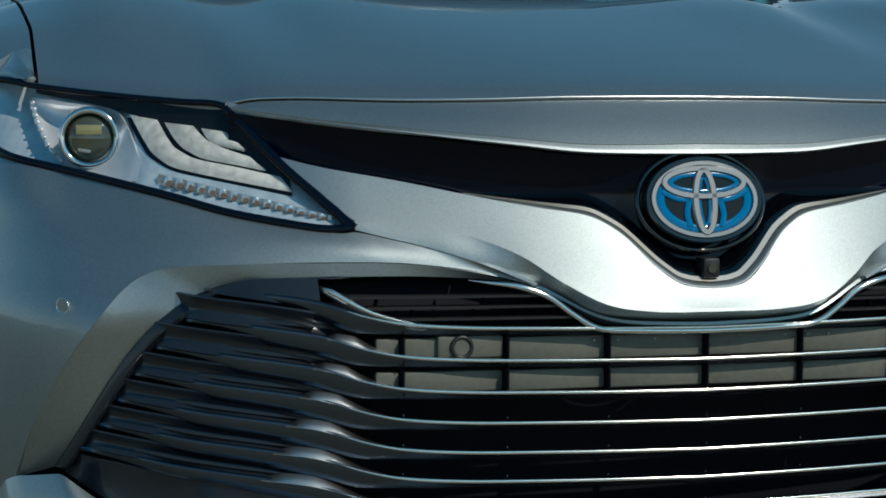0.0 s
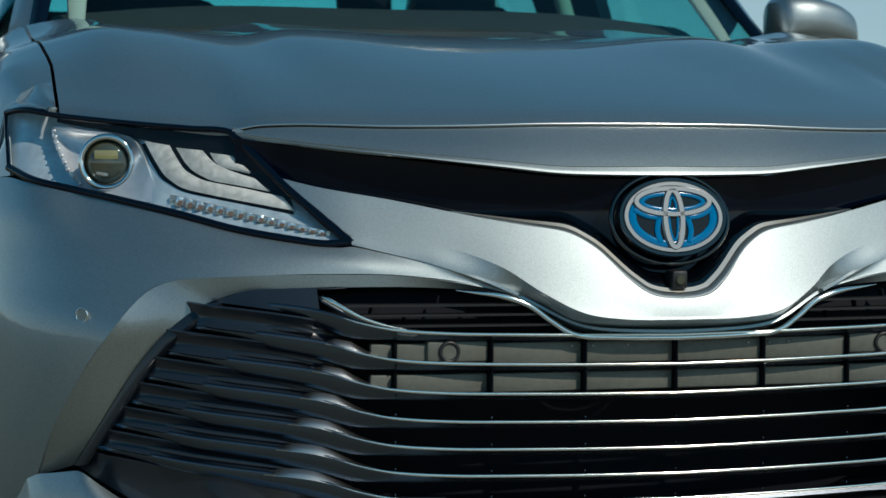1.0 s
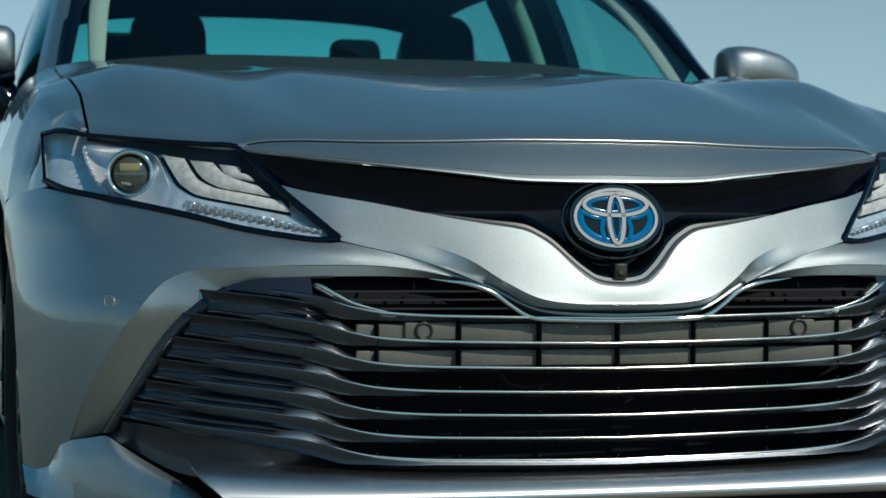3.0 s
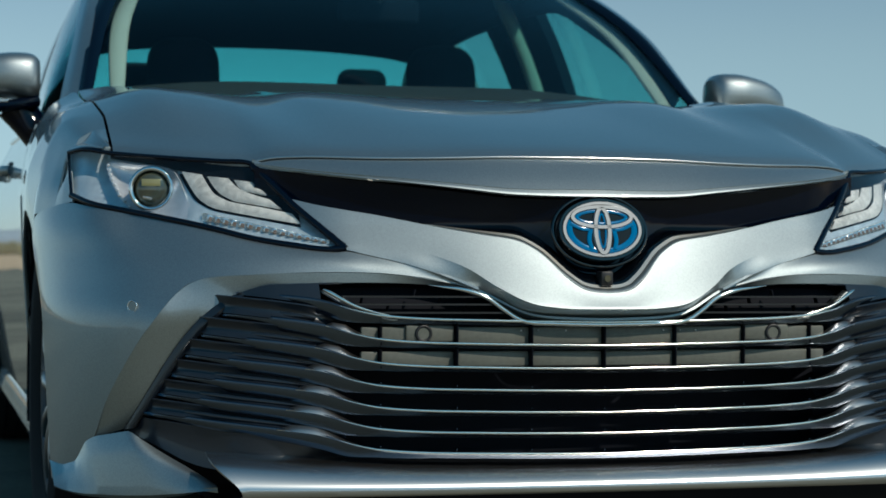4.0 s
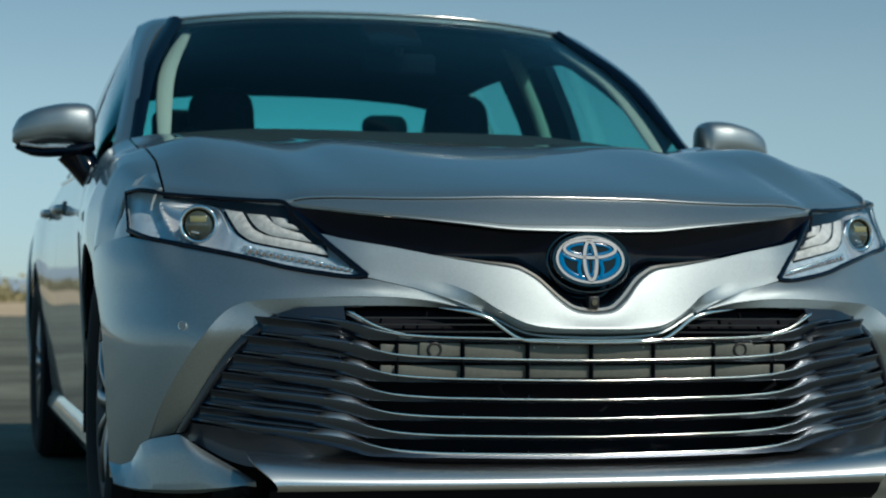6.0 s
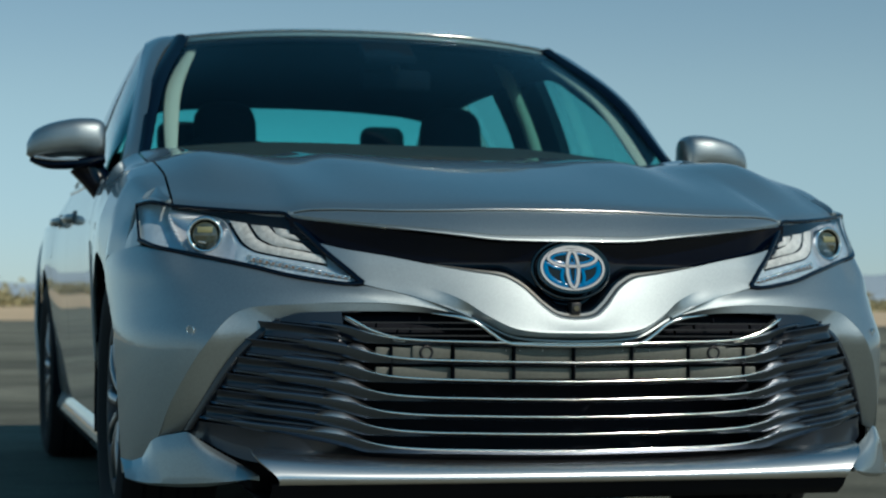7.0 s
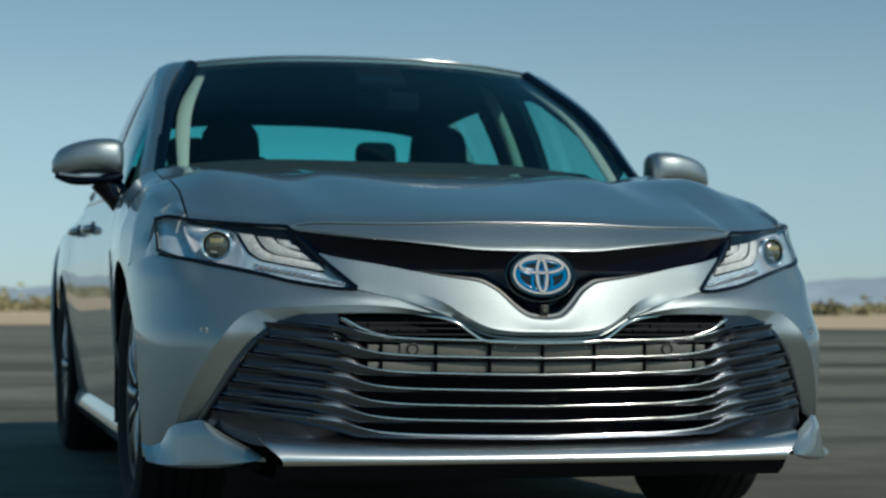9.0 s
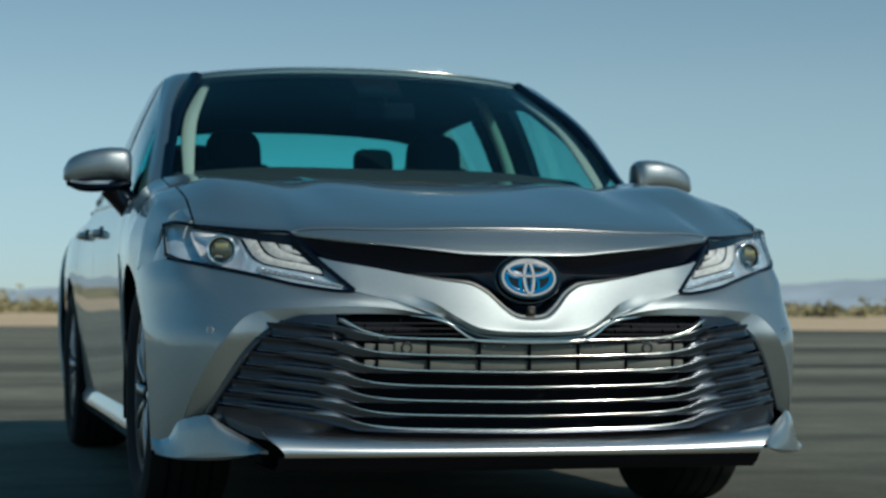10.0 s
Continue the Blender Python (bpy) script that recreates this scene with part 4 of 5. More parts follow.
    xt, zt = np.interp(y, rail_s[:, 1], rail_s[:, 0]), np.maximum(np.interp(y, rail_s[:, 1], rail_s[:, 2]) - 0.002, zb + 0.01)
    q = np.array([np.stack([xb + (xt - xb) * k + 0.018 * math.sin(math.pi * k), y, zb + (zt - zb) * k], -1) for k in np.linspace(0, 1, 8)])
    part("rear_pillar", sheet(flip(q, s), 0.03), PAINT, car)
    # dark inner frame of the doors, under the rail
    keep = rail_s[(rail_s[:, 1] > 1.55) & (rail_s[:, 1] < 3.30)][::3]
    inside = keep + np.array([-0.030, 0, -0.036])
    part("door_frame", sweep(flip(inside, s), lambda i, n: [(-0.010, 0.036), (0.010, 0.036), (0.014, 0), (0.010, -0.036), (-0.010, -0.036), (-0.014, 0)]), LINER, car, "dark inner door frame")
    # belt moulding
    y = np.linspace(1.50, 3.40, 20)
    part("belt_moulding", tube(np.stack([s * (flank_x(y, belt(y)) - 0.004), y, belt(y) + 0.002], -1), 0.009, 6), GLOSS_BLACK, car)

# tail: boot lid and rear panel
BOOT = [full([(0, 4.18, 1.09), (0.30, 4.15, 1.087), (0.54, 4.08, 1.078), (0.64, 4.02, 1.06), (0.70, 3.98, 1.0)]),
        full([(0, 4.5, 1.11), (0.3, 4.5, 1.108), (0.55, 4.48, 1.095), (0.66, 4.46, 1.07), (0.71, 4.44, 1.01)]),
        full([(0, 4.80, 1.10), (0.3, 4.79, 1.098), (0.55, 4.76, 1.085), (0.64, 4.74, 1.06), (0.69, 4.72, 1.0)])]
part("boot_lid", sheet(loft(BOOT, 40, 14), 0.012), PAINT, car)
TAIL = [full([(0, 4.805, 1.095), (0.4, 4.79, 1.09), (0.62, 4.75, 1.06), (0.68, 4.70, 1.0)]), full([(0, 4.84, 0.9), (0.5, 4.83, 0.9), (0.76, 4.78, 0.88), (0.80, 4.70, 0.86)]),
        full([(0, 4.87, 0.55), (0.5, 4.86, 0.55), (0.78, 4.80, 0.55), (0.84, 4.66, 0.55)]), full([(0, 4.83, 0.24), (0.5, 4.82, 0.24), (0.76, 4.76, 0.24), (0.82, 4.64, 0.24)])]
part("tail_panel", sheet(loft(TAIL, 40, 20), 0.01), PAINT, car)
part("underbody", block(0, 2.45, 0.235, 1.30, 4.4, 0.13, 0.03, 2), MATT_BLACK, car)
part("engine_bay", block(0, 0.62, 0.50, 1.10, 0.70, 0.42, 0.03, 2), MATT_BLACK, car)
for c in (AXLE_F, AXLE_R):
    for s in (1, -1):
        a = np.linspace(-0.25, math.pi + 0.25, 26)
        lin = [[(s * x, c + (ARCH + 0.0) * math.cos(t), HUB + (ARCH + 0.0) * math.sin(t)) for t in a] for x in ((0.885, 0.75, 0.62) if c < 2 else (0.845, 0.72, 0.60))]
        part("wheel_liner", sheet(np.array(lin), 0.004, (0, c, 5)), MATT_BLACK, car)
part("bulkhead", block(0, 1.36, 0.66, 1.62, 0.04, 0.58, 0.01, 1), MATT_BLACK, car)
part("cowl", block(0, 1.30, 0.955, 1.45, 0.16, 0.02, 0.006, 1), MATT_BLACK, car)


# ---- emblem, camera, sensors ----
def oval(rx, rz, n=48, y=0.0, cz=0.0, cx=0.0):
    return np.array([(cx + rx * math.cos(a), y, cz + rz * math.sin(a)) for a in np.linspace(0, 2 * math.pi, n, endpoint=False)])


def oval_plate(rx, rz, y, thick, dome=0.0, n=48):
    """An oval plate that faces -y, with a slightly domed face."""
    bm = bmesh.new()
    rings = []
    for k, (f, dy) in enumerate(((1.0, thick), (1.0, 0.0015), (0.985, 0.0), (0.8, -dome * 0.36), (0.5, -dome * 0.75), (0.2, -dome * 0.96))):
        rings.append([bm.verts.new((p[0], y + dy, p[2])) for p in oval(rx * f, rz * f, n)])
    for a, b in zip(rings, rings[1:]):
        for k in range(n):
            bm.faces.new((a[k], a[(k + 1) % n], b[(k + 1) % n], b[k]))
    bm.faces.new(rings[-1])
    bm.faces.new(rings[0][::-1])
    bmesh.ops.recalc_face_normals(bm, faces=bm.faces)
    return bm


def put(bm, m):
    bmesh.ops.transform(bm, matrix=m, verts=bm.verts)
    return bm


AT = pose(0, -0.004, 0.6625, -12) @ Matrix.Diagonal((0.95, 1, 0.875, 1))
emblem = part("emblem", put(oval_plate(0.0775, 0.0575, 0.0, 0.03, 0.002), AT), DARK_FIELD, car, "oval badge of silver rings on a blue and dark field")
flat = lambda w, d: (lambda i, n: [(-w, 0.0), (-w * 0.6, d), (w * 0.6, d), (w, 0.0), (w, -0.002), (-w, -0.002)])
BACK = (0, -1, 0)


def ring(rx, rz, w, d, y, cz=0.0):
    return put(sweep(oval(rx, rz, 56, y, cz), flat(w, d), BACK, True), AT)


part("badge_ring", ring(0.0728, 0.0532, 0.0046, 0.003, -0.002), BADGE_SILVER, emblem)
part("badge_field", ring(0.0625, 0.0435, 0.0055, 0.0008, -0.0022), BLUE, emblem, "blue inner border")
part("badge_bar", ring(0.0132, 0.0455, 0.0056, 0.003, -0.0035, -0.003), BADGE_SILVER, emblem)
part("badge_field", ring(0.0068, 0.034, 0.0020, 0.0008, -0.0032, -0.003), BLUE, emblem)
part("badge_bar", ring(0.0565, 0.0205, 0.0054, 0.003, -0.0035, 0.0245), BADGE_SILVER, emblem)
part("badge_field", ring(0.0478, 0.0130, 0.0034, 0.0008, -0.0032, 0.0245), BLUE, emblem)
for s in (1, -1):
    p = spline([(s * 0.022, -0.0035, 0.000), (s * 0.026, -0.0035, -0.022), (s * 0.022, -0.0035, -0.040)], 14)
    part("badge_field", put(sweep(p, flat(0.004, 0.0008), BACK), AT), BLUE, emblem)
    p = spline([(s * 0.018, -0.0035, -0.001), (s * 0.040, -0.0035, 0.002), (s * 0.060, -0.0035, 0.012)], 14)
    part("badge_field", put(sweep(p, flat(0.004, 0.0008), BACK), AT), BLUE, emblem)
part("badge_bezel", ring(0.0800, 0.0600, 0.004, 0.004, 0.001), LACQUER, emblem)

# inside the wing: its rolled edge, a seam, a grey bevel, then the black chamfer
V_OUT = [(x, z + 0.0005) for x, z in WING[:7]] + [(0.30, 0.6705)]


def inset(d):
    """The V's outline moved inwards by d, narrowing to nothing at its ends."""
    p = np.array(V_OUT)
    t = np.gradient(p, axis=0)
    n = np.stack([-t[:, 1], t[:, 0]], 1) / np.linalg.norm(t, axis=1, keepdims=True)
    n[0] = (0, 1)
    q = p + n * d * (1 - 0.97 * step((p[:, :1] - 0.13) / 0.16))
    q[:, 0] = np.maximum(q[:, 0], 0)
    q[0, 0] = 0
    return [tuple(v) for v in q]


def v_band(a, b, depth):
    g = between(inset(a), inset(b), 70, 6, lambda f, g: depth(g))
    g[..., 1] -= proud(g[..., 0])
    return mirrored(g)


part("v_roll", sheet(v_band(0.0, 0.0060, lambda g: -0.004 + 0.006 * g**2), 0.003), PAINT, car, "rolled inner edge of the wing panel")
part("v_seam", sheet(v_band(0.0060, 0.0072, lambda g: 0.005 + 0 * g), 0.003), MATT_BLACK, car)
part("v_bevel", sheet(v_band(0.0072, 0.0125, lambda g: 0.002 + 0.003 * g), 0.003), SATIN_GREY, car, "grey satin bevel round the V of the grille")
part("v_trim", sheet(v_band(0.0125, 0.036, lambda g: 0.005 + 0.041 * g**2), 0.004), LACQUER, car)
bowl = part("badge_bowl", put(tube(oval(0.0900, 0.0725, 56, 0.012), 0.004, 12, True, BACK), AT), LACQUER, emblem)
fcam = part("front_camera", block(0, -0.020, 0.578, 0.022, 0.03, 0.025, 0.003, 2), SATIN_BLACK, car, "small square front camera")
part("lens", tube([(0, -0.035, 0.578), (0, -0.0375, 0.578)], 0.006, 16), BULB, fcam)


def sensor(at, face, r, body, material):
    """A round parking sensor: a disc with a narrow ring, looking along face."""
    m = look(at, Vector(at) + Vector(face))
    o = part("parking_sensor", put(tube([(0, 0, 0.012), (0, 0, -0.0004)], r * 0.86, 24, up=(0, 1, 0)), m), body, car)
    loop = [(r * math.cos(a), r * math.sin(a), 0) for a in np.linspace(0, 2 * math.pi, 24, endpoint=False)]
    part("sensor_ring", put(tube(loop, r * (0.12 if material is CHROME else 0.22), 6, True, (0, 0, 1)), m), material, o)


for s in (1, -1):
    pt = front(along(0.789), 0.526, 0.0)
    e = front(along(0.794), 0.526) - front(along(0.784), 0.526)
    sensor((s * pt[0], pt[1] - 0.0048, pt[2]), (s * e[1], -e[0], 0), 0.0100, PAINT, CHROME)
    x = 0.320
    part("sensor_mount", block(s * (x - 0.012), float(low(x)) + 0.024, 0.484, 0.085, 0.022, 0.0285, 0.004, 2), GREY_PLASTIC, car)
    sensor((s * x, float(low(x)) + 0.0115, 0.484), (0, -1, 0), 0.0125, GREY_PLASTIC, SATIN_BLACK)


# ---- headlamps ----
G1 = ([(0.688, 0.764), (0.677, 0.737), (0.666, 0.715), (0.644, 0.697), (0.572, 0.682), (0.503, 0.669)],
      [(0.656, 0.758), (0.647, 0.737), (0.639, 0.723), (0.617, 0.709), (0.564, 0.699), (0.516, 0.688)])
G2 = ([(0.648, 0.755), (0.639, 0.735), (0.629, 0.722), (0.607, 0.709), (0.567, 0.702), (0.533, 0.695)],
      [(0.614, 0.751), (0.606, 0.740), (0.598, 0.732), (0.582, 0.724), (0.566, 0.718), (0.550, 0.713)])
G3 = ([(0.605, 0.748), (0.600, 0.736), (0.592, 0.728), (0.572, 0.723), (0.556, 0.719)],
      [(0.577, 0.744), (0.573, 0.740), (0.568, 0.736), (0.563, 0.731), (0.557, 0.725)])


def lamp(s):
    h = thing("headlamp", "", "")
    h.parent = car
    tagged(h, "swept-back headlamp with a projector and white light guides")
    x0, x1 = 0.440, 0.868
    part("housing", sheet(flip(band(x0, x1, LAMP_TOP, LAMP_LOW, 70, 12, lambda x, g: np.interp(x, (0.44, 0.50, 0.68, 0.73, 0.80, 0.868), (0.010, 0.017, 0.018, 0.05, 0.05, 0.022)) - 0.011 * (g - 0.5)), s), 0.004), REFLECTOR, h, "silvery inner panel")
    part("lens_cover", sheet(flip(band(x0, x1, LAMP_TOP, LAMP_LOW, 70, 14, lambda x, g: -0.004 * np.sin(math.pi * g)), s), 0.003), LENS, h, "clear headlamp cover").visible_shadow = False
    # black seal all round
    for line, r, dz in ((LAMP_LOW, 0.0058, 0.0018), (LAMP_TOP, 0.0045, -0.001), (LAMP_TOP[:5], 0.0068, -0.004)):
        c = spline([(*front(along(x), z + dz, 0.001),) for x, z in line], 60)
        part("seal", tube(flip(c, s), r, 8), GLOSS_BLACK, h)
    c = spline([(*front(along(0.868), z, 0.001),) for z in np.linspace(0.720, 0.806, 8)], 24)
    part("seal", tube(flip(c, s), 0.0035, 8), GLOSS_BLACK, h)
    # black bezel along the top, and behind the light guides
    brow_low = [(0.565, 0.738), (0.62, 0.752), (0.66, 0.759), (0.69, 0.766), (0.73, 0.777), (0.80, 0.791), (0.85, 0.803), (0.866, 0.801)]
    part("bezel", sheet(flip(band(0.56, 0.80, LAMP_TOP, brow_low, 50, 5, lambda x, g: 0.006 + 0.010 * g), s), 0.003), LAMP_BLACK, h)
    plate_low = [(x + 0.004 if i < 3 else x, z - 0.0045) for i, (x, z) in enumerate(G1[0])]
    plate_top = [(0.640, 0.772), (0.615, 0.770), (0.590, 0.768), (0.566, 0.762), (0.540, 0.735), (0.505, 0.695)]
    part("guide_plate", sheet(flip(between(plate_low, plate_top, 40, 8, lambda f, g: 0.015 + 0 * f), s), 0.003), LAMP_BLACK, h)
    # silvered bowl round the projector, its outer edge knurled
    bowl_up = [(0.806, 0.784), (0.785, 0.782), (0.763, 0.779), (0.735, 0.776), (0.713, 0.774), (0.700, 0.765), (0.692, 0.750), (0.683, 0.716), (0.669, 0.682)]
    bowl_dn = [(0.806, 0.780), (0.803, 0.760), (0.795, 0.735), (0.785, 0.715), (0.772, 0.699), (0.755, 0.689), (0.728, 0.682), (0.700, 0.678), (0.671, 0.679)]
    part("bowl", sheet(flip(between(bowl_up, bowl_dn, 50, 16, lambda f, g: 0.016 + 0.026 * np.sin(math.pi * g) ** 0.7 * np.sin(math.pi * np.clip(f * 1.15, 0, 1)) ** 0.7, 6), s), 0.003), BOWL, h, "silvered bowl round the projector")
    # projector
    c = front(along(0.7395), 0.7335, 0.000)
    c = np.array((c[0] * s, c[1], c[2]))
    m = look(tuple(c), Vector(c) + Vector((s * 0.26, -1, 0.03)))
    r = 0.0365
    ringp = [(r * math.cos(a), r * math.sin(a), 0.0) for a in np.linspace(0, 2 * math.pi, 40, endpoint=False)]
    part("projector_ring", put(tube(ringp, 0.0045, 10, True, (0, 0, 1)), m), CHROME, h)
    cup = [[(rr * math.cos(a), rr * math.sin(a), zz) for a in np.linspace(0, 2 * math.pi, 41)] for rr, zz in ((0.035, 0.0), (0.034, 0.02), (0.033, 0.045))]
    part("projector_barrel", put(sheet(np.array(cup), 0.001, (0, 0, 5)), m), LAMP_BLACK, h)
    bm = bmesh.new()
    bmesh.ops.create_uvsphere(bm, u_segments=32, v_segments=16, radius=0.0335)
    bmesh.ops.scale(bm, vec=(1, 1, 0.55), verts=bm.verts)
    part("projector", put(bm, m @ pose(0, 0, 0.012)), BULB, h, "dark glass projector lens")
    # a thin yellow plate on the glass stands in for a reflection
    part("projector_reflection", put(block(0.0, 0.0105, -0.0056, 0.034, 0.013, 0.002, 0.0008, 2), m), YELLOW, h, "pale yellow reflection painted on the projector glass")
    # a small bright block added as the glint low on the glass
    part("projector_glint", put(block(0.006, -0.017, -0.0052, 0.017, 0.0045, 0.002, 0.0008, 2, (-12, 0, 8)), m), CLEAR_BLOCK, h, "bright glint modelled on the projector glass")
    # three hooked light guides
    for line in (G1, G2, G3):
        part("light_guide", sheet(flip(between(line[0], line[1], 44, 7, lambda f, g: 0.010 - 0.003 * np.sin(math.pi * g)), s), 0.005), LIGHT_GUIDE, h, "white hooked light guide")
    # turn-signal strip: clear blocks with amber chips between
    n = 15
    strip = [front(along(x), z, 0.013) for x, z in ((0.660, 0.6805), (0.561, 0.659), (0.460, 0.6365))]
    part("signal_strip", sweep(flip(spline(strip, 24), s), lambda i, n: [(-0.003, 0.009 - 0.004 * i / n), (0.003, 0.009 - 0.004 * i / n), (0.003, -0.008 + 0.004 * i / n), (-0.003, -0.008 + 0.004 * i / n)]), CLEAR_BLOCK, h)
    for k in range(n):
        f = (k + 0.5) / n
        x = 0.655 + (0.464 - 0.655) * f
        z = np.interp(x, (0.464, 0.561, 0.655), (0.638, 0.660, 0.680))
        q = front(along(x), z, 0.010)
        tall = 0.0155 - 0.007 * f
        part("signal_block", block(s * q[0], q[1] + 0.002, q[2], 0.0136, 0.010, tall, 0.002, 2, (0, s * -13, 0)), CLEAR_BLOCK, h)
        part("signal_chip", block(s * q[0], q[1] - 0.0025, q[2] - 0.001, 0.0068, 0.002, tall * 0.55, 0.0008, 1, (0, s * -13, 0)), AMBER, h)
    # knurled edge of the reflector in the outer corner
    for k in range(9):
        q = front(along(np.interp(k, (0, 3, 6, 8), (0.805, 0.801, 0.790, 0.774))), np.interp(k, (0, 3, 6, 8), (0.778, 0.752, 0.722, 0.702)), 0.013)
        part("facet", block(s * q[0], q[1], q[2], 0.007, 0.004, 0.005, 0.0015, 1, (0, s * 30, s * 20)), BOWL, h)
    return h


lamp(1)
lamp(-1)


# ---- door mirrors ----
def mirror(s):
    h = thing("door_mirror", "", "")
    h.parent = car
    tagged(h, "silver door mirror on a black stalk")
    # shell: sections from the inner to the outer end; each a rounded outline in depth and height
    SEC = [(0.846, 1.028, 0.044, 0.045), (0.860, 1.032, 0.053, 0.066), (0.91, 1.035, 0.054, 0.078), (0.955, 1.032, 0.051, 0.074), (1.005, 1.022, 0.047, 0.062), (1.038, 1.012, 0.037, 0.044), (1.055, 1.002, 0.016, 0.022)]
    rows = []
    for x, zc, hz, dy in SEC:
        ang = np.linspace(0, 2 * math.pi, 25)
        rows.append([(x, 1.56 + 0.09 * (x - 0.85) - dy * np.sign(math.cos(a)) * abs(math.cos(a)) ** 0.8, zc + hz * np.sign(math.sin(a)) * abs(math.sin(a)) ** 0.65) for a in ang])
    g = np.stack([spline(np.array(rows)[:, j], 30) for j in range(25)], axis=1)
    bm = bmesh.new()
    n, k = g.shape[:2]
    vs = [[bm.verts.new((s * p[0], p[1], p[2])) for p in r[:-1]] for r in g]
    for a, b in zip(vs, vs[1:]):
        for j in range(k - 1):
            bm.faces.new((a[j], a[(j + 1) % (k - 1)], b[(j + 1) % (k - 1)], b[j]))
    bm.faces.new(vs[0])
    bm.faces.new(vs[-1][::-1])
    bmesh.ops.recalc_face_normals(bm, faces=bm.faces)
    part("shell", bm, PAINT, h)
    low = spline([(s * 0.85, 1.535, 0.975), (s * 0.93, 1.520, 0.960), (s * 1.0, 1.535, 0.958), (s * 1.04, 1.565, 0.972)], 24)
    part("lower_cover", sweep(low, lambda i, n: circle(0.022 * (1 - 0.5 * (i / n) ** 3), 10, 0.65)), GLOSS_BLACK, h)
    part("repeater", tube(spline([(s * 0.92, 1.504, 0.972), (s * 0.98, 1.508, 0.970), (s * 1.035, 1.538, 0.978)], 16), 0.0045, 6), CLEAR_BLOCK, h, "clear repeater strip")
    stalk = spline([(s * 0.905, 1.570, 0.970), (s * 0.875, 1.570, 0.935), (s * 0.840, 1.560, 0.885), (s * 0.805, 1.550, 0.835)], 16)
    part("stalk", sweep(stalk, lambda i, n: [(a * (1 - 0.3 * i / n), b * (1 + 0.3 * i / n)) for a, b in circle(0.044, 12, 0.9)], (0, 1, 0)), GLOSS_BLACK, h)
    part("glass", block(s * 0.930, 1.628, 1.030, 0.12, 0.004, 0.09, 0.002, 1), CHROME, h)


mirror(1)
mirror(-1)


# ---- wheels ----
def wheel(x, y, s):
    h = thing("wheel", "", "")
    h.parent = car
    R, W = 0.335, 0.118
    prof = [(-W * 0.86, 0.232), (-W, 0.262), (-W * 1.02, 0.295), (-W * 0.93, 0.322), (-W * 0.75, R - 0.002), (0, R), (W * 0.75, R - 0.002), (W * 0.93, 0.322), (W * 1.02, 0.295), (W, 0.262), (W * 0.86, 0.232)]

    def lathe(prof, n=64, close=True):
        bm = bmesh.new()
        rings = [[bm.verts.new((x + u, y + r * math.cos(a), HUB + r * math.sin(a))) for u, r in prof] for a in np.linspace(0, 2 * math.pi, n, endpoint=False)]
        m = len(prof)
        for i in range(n):
            a, b = rings[i], rings[(i + 1) % n]
            for j in range(m if close else m - 1):
                bm.faces.new((a[j], a[(j + 1) % m], b[(j + 1) % m], b[j]))
        bmesh.ops.recalc_face_normals(bm, faces=bm.faces)
        return bm

    tyre = part("tyre", lathe(prof), RUBBER, h)
    for u in (-0.06, -0.02, 0.02, 0.06):
        part("tread_groove", lathe([(u - 0.004, R + 0.0008), (u + 0.004, R + 0.0008), (u + 0.004, R - 0.004), (u - 0.004, R - 0.004)]), MATT_BLACK, h)
    rim = part("rim", lathe([(-0.10, 0.232), (0.10, 0.232), (0.10, 0.222), (0.06, 0.205), (-0.10, 0.205)]), ALLOY, h)
    part("hub", put(tube([(0, 0, 0), (0.035, 0, 0)], 0.065, 24, up=(0, 1, 0)), pose(x + s * 0.055 - (0.035 if s < 0 else 0) * 0, y, HUB)), ALLOY, h)
    part("brake_disc", put(tube([(-0.012, 0, 0), (0.012, 0, 0)], 0.155, 32, up=(0, 1, 0)), pose(x, y, HUB)), SMOKE, h)
    for k in range(10):
        a = 2 * math.pi * k / 10
        q = [(x + s * d, y + r * math.cos(a + w), HUB + r * math.sin(a + w)) for d, r, w in ((0.085, 0.05, 0.0), (0.095, 0.12, 0.05), (0.088, 0.215, 0.09))]
        part("spoke", sweep(spline(q, 8), lambda i, n: circle(0.016, 8, 0.7), (1, 0, 0)), ALLOY, h)


for c in (AXLE_F, AXLE_R):
    for s in (1, -1):
        wheel(s * (0.765 if c < 2 else 0.735), c, s)


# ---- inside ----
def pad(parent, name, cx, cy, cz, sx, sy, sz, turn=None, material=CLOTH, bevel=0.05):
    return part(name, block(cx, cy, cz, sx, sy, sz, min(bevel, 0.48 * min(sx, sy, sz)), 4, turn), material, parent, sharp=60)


def front_seat(x):
    h = thing("front_seat", "", "")
    h.parent = car
    tagged(h, "dark cloth front seat with a headrest")
    pad(h, "cushion", x, 2.05, 0.56, 0.50, 0.52, 0.16)
    pad(h, "backrest", x, 2.38, 0.80, 0.46, 0.15, 0.56, (-16, 0, 0), bevel=0.07)
    pad(h, "headrest", x, 2.47, 1.125, 0.205, 0.15, 0.22, (-10, 0, 0), bevel=0.075)
    pad(h, "shoulder_pad", x, 2.44, 1.03, 0.30, 0.13, 0.16, (-12, 0, 0), bevel=0.06)


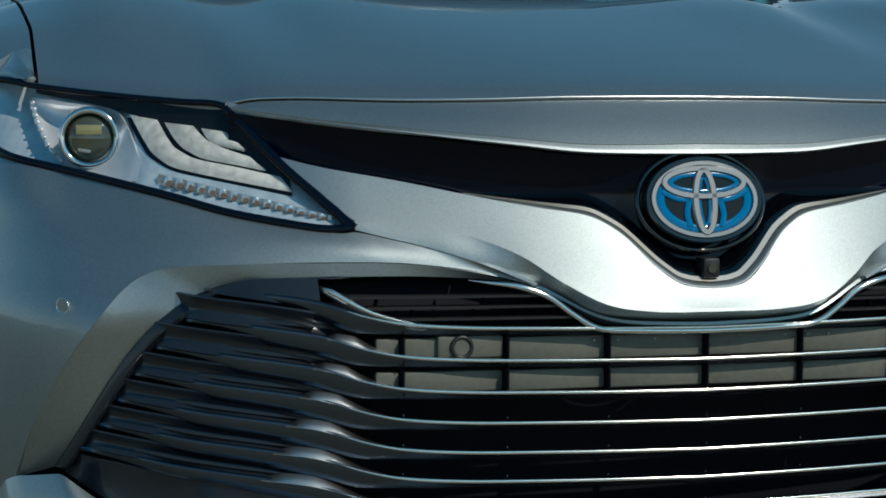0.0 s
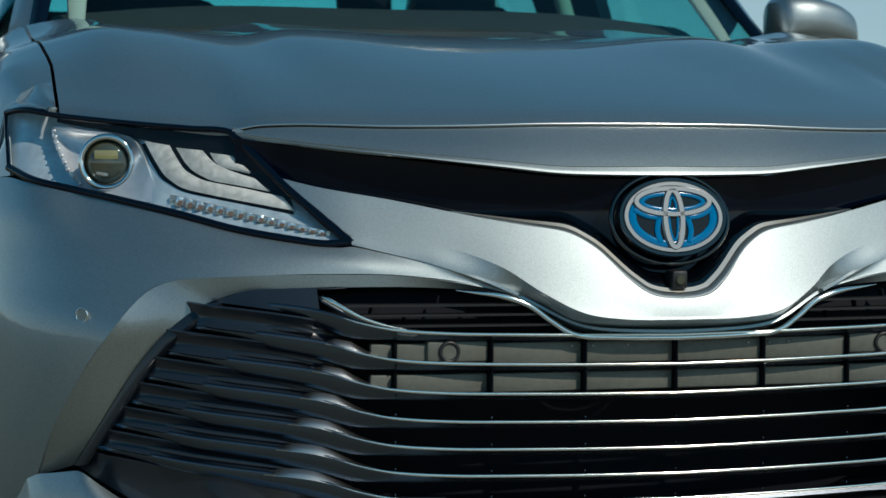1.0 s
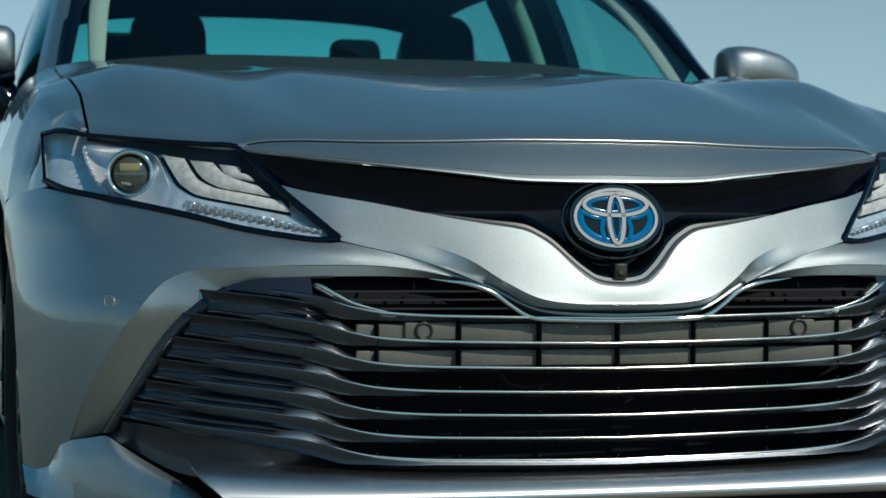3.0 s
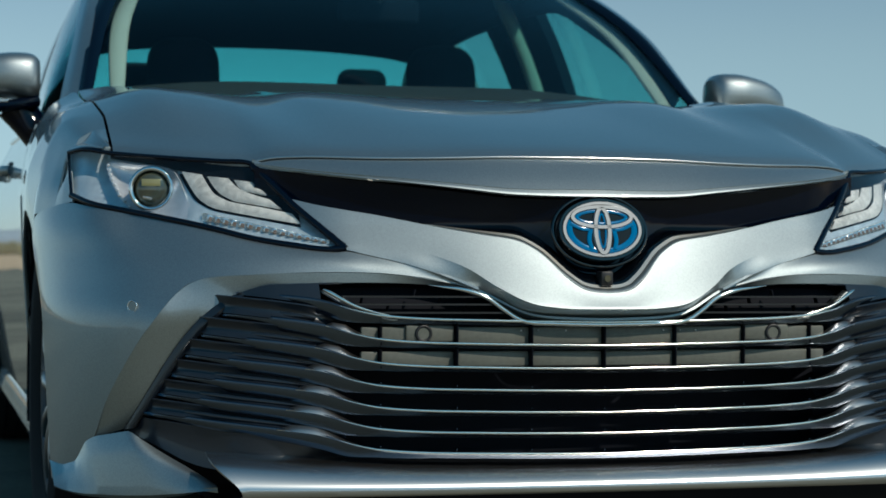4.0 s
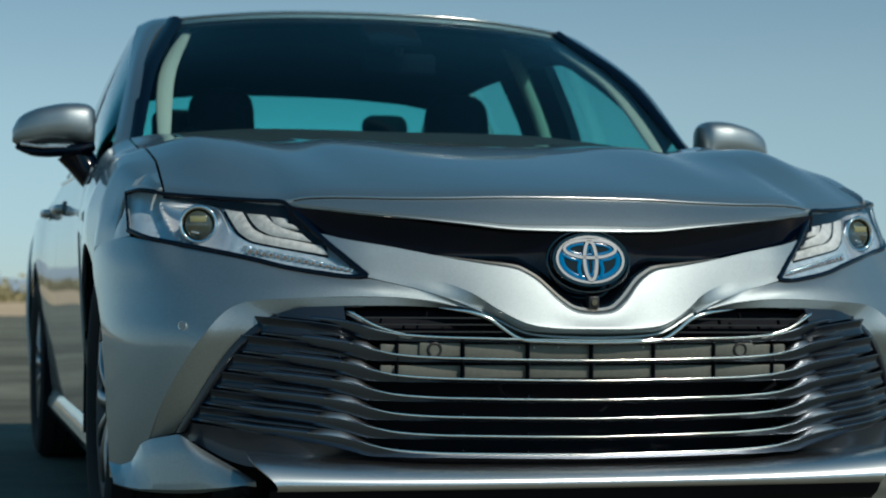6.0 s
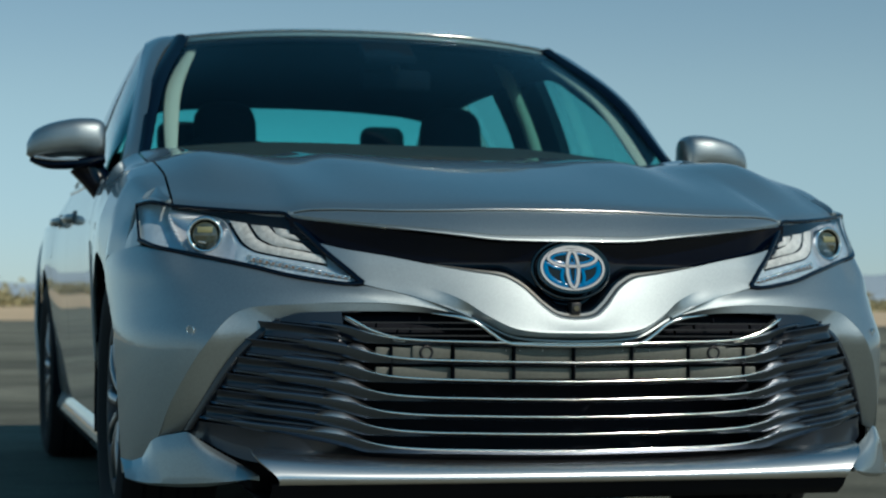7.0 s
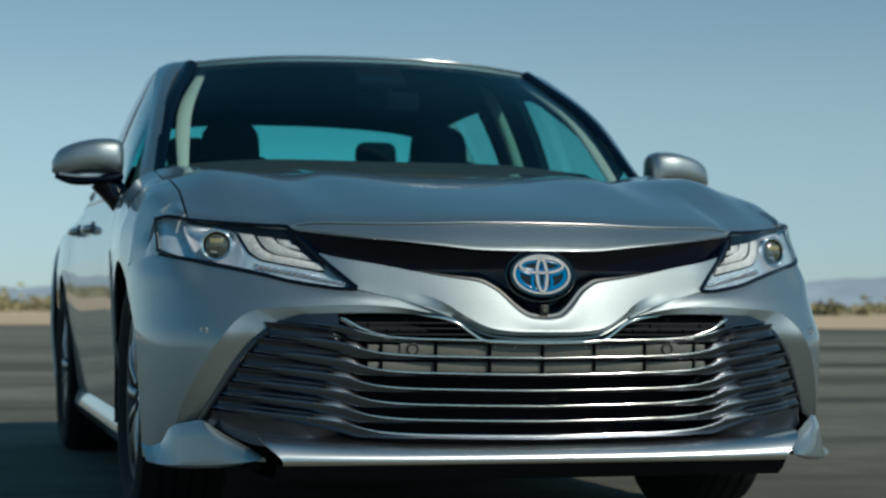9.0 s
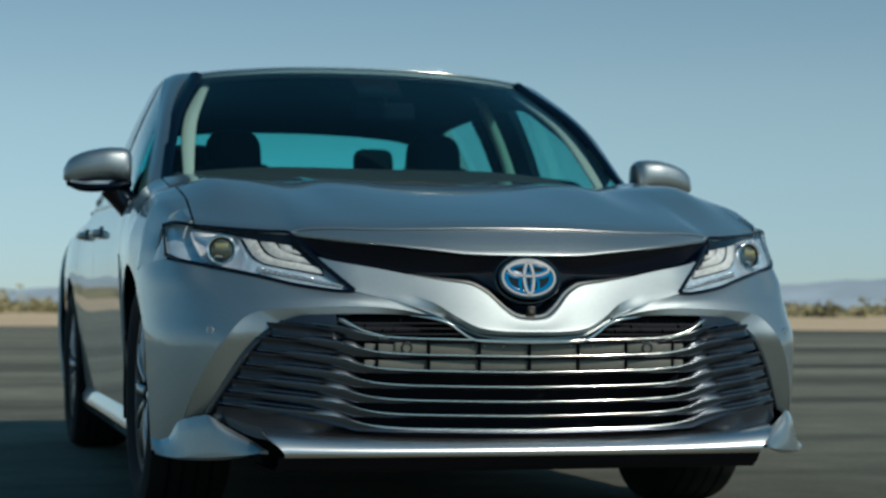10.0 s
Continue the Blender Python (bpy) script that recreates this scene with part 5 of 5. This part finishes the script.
front_seat(-0.375)
front_seat(0.38)
rear = thing("rear_seat", "", "")
rear.parent = car
tagged(rear, "dark rear bench with two headrests")
pad(rear, "cushion", 0, 3.05, 0.58, 1.30, 0.52, 0.18)
pad(rear, "backrest", 0, 3.42, 0.84, 1.30, 0.16, 0.60, (-20, 0, 0))
for x in (-0.38, 0.395):
    pad(rear, "headrest", x, 3.56, 1.185, 0.17, 0.09, 0.15, (-10, 0, 0), bevel=0.04)
part("parcel_shelf", block(0, 3.80, 1.085, 1.24, 0.50, 0.02, 0.005, 1), LINER, car)
part("cabin_floor", block(0, 2.6, 0.32, 1.5, 2.4, 0.04, 0.005, 1), LINER, car)
dash = loft([full([(0, 1.30, 0.90), (0.4, 1.34, 0.90), (0.70, 1.42, 0.90)]), full([(0, 1.40, 0.965), (0.4, 1.44, 0.963), (0.69, 1.52, 0.955)]), full([(0, 1.60, 1.03), (0.4, 1.62, 1.03), (0.68, 1.66, 1.012)]),
             full([(0, 1.78, 1.035), (0.4, 1.80, 1.035), (0.70, 1.80, 1.01)]), full([(0, 1.80, 0.80), (0.4, 1.80, 0.80), (0.72, 1.80, 0.80)])], 30, 16)
part("dashboard", sheet(dash, 0.02, (0, 1.6, 0.5)), DASH, car)
wheel_c = Vector((0.37, 1.93, 0.87))
loop = [tuple(wheel_c + Euler((radians(-66), 0, 0)).to_matrix() @ Vector((0.18 * math.cos(a), 0.18 * math.sin(a), 0))) for a in np.linspace(0, 2 * math.pi, 36, endpoint=False)]
steer = part("steering_wheel", tube(loop, 0.015, 8, True, (0, 1, 0.4)), SATIN_BLACK, car)
part("steering_hub", block(*wheel_c, 0.14, 0.06, 0.10, 0.02, 3, (24, 0, 0)), SATIN_BLACK, steer)
part("rear_view_mirror", block(0.06, 1.92, 1.262, 0.22, 0.03, 0.065, 0.014, 3), LINER, car)
part("mirror_mount", tube([(0.06, 1.92, 1.27), (0.06, 1.90, 1.345)], 0.012, 8), SATIN_BLACK, car)
part("sensor_box", block(0.02, 1.86, 1.335, 0.16, 0.12, 0.03, 0.01, 2, (28, 0, 0)), LINER, car)
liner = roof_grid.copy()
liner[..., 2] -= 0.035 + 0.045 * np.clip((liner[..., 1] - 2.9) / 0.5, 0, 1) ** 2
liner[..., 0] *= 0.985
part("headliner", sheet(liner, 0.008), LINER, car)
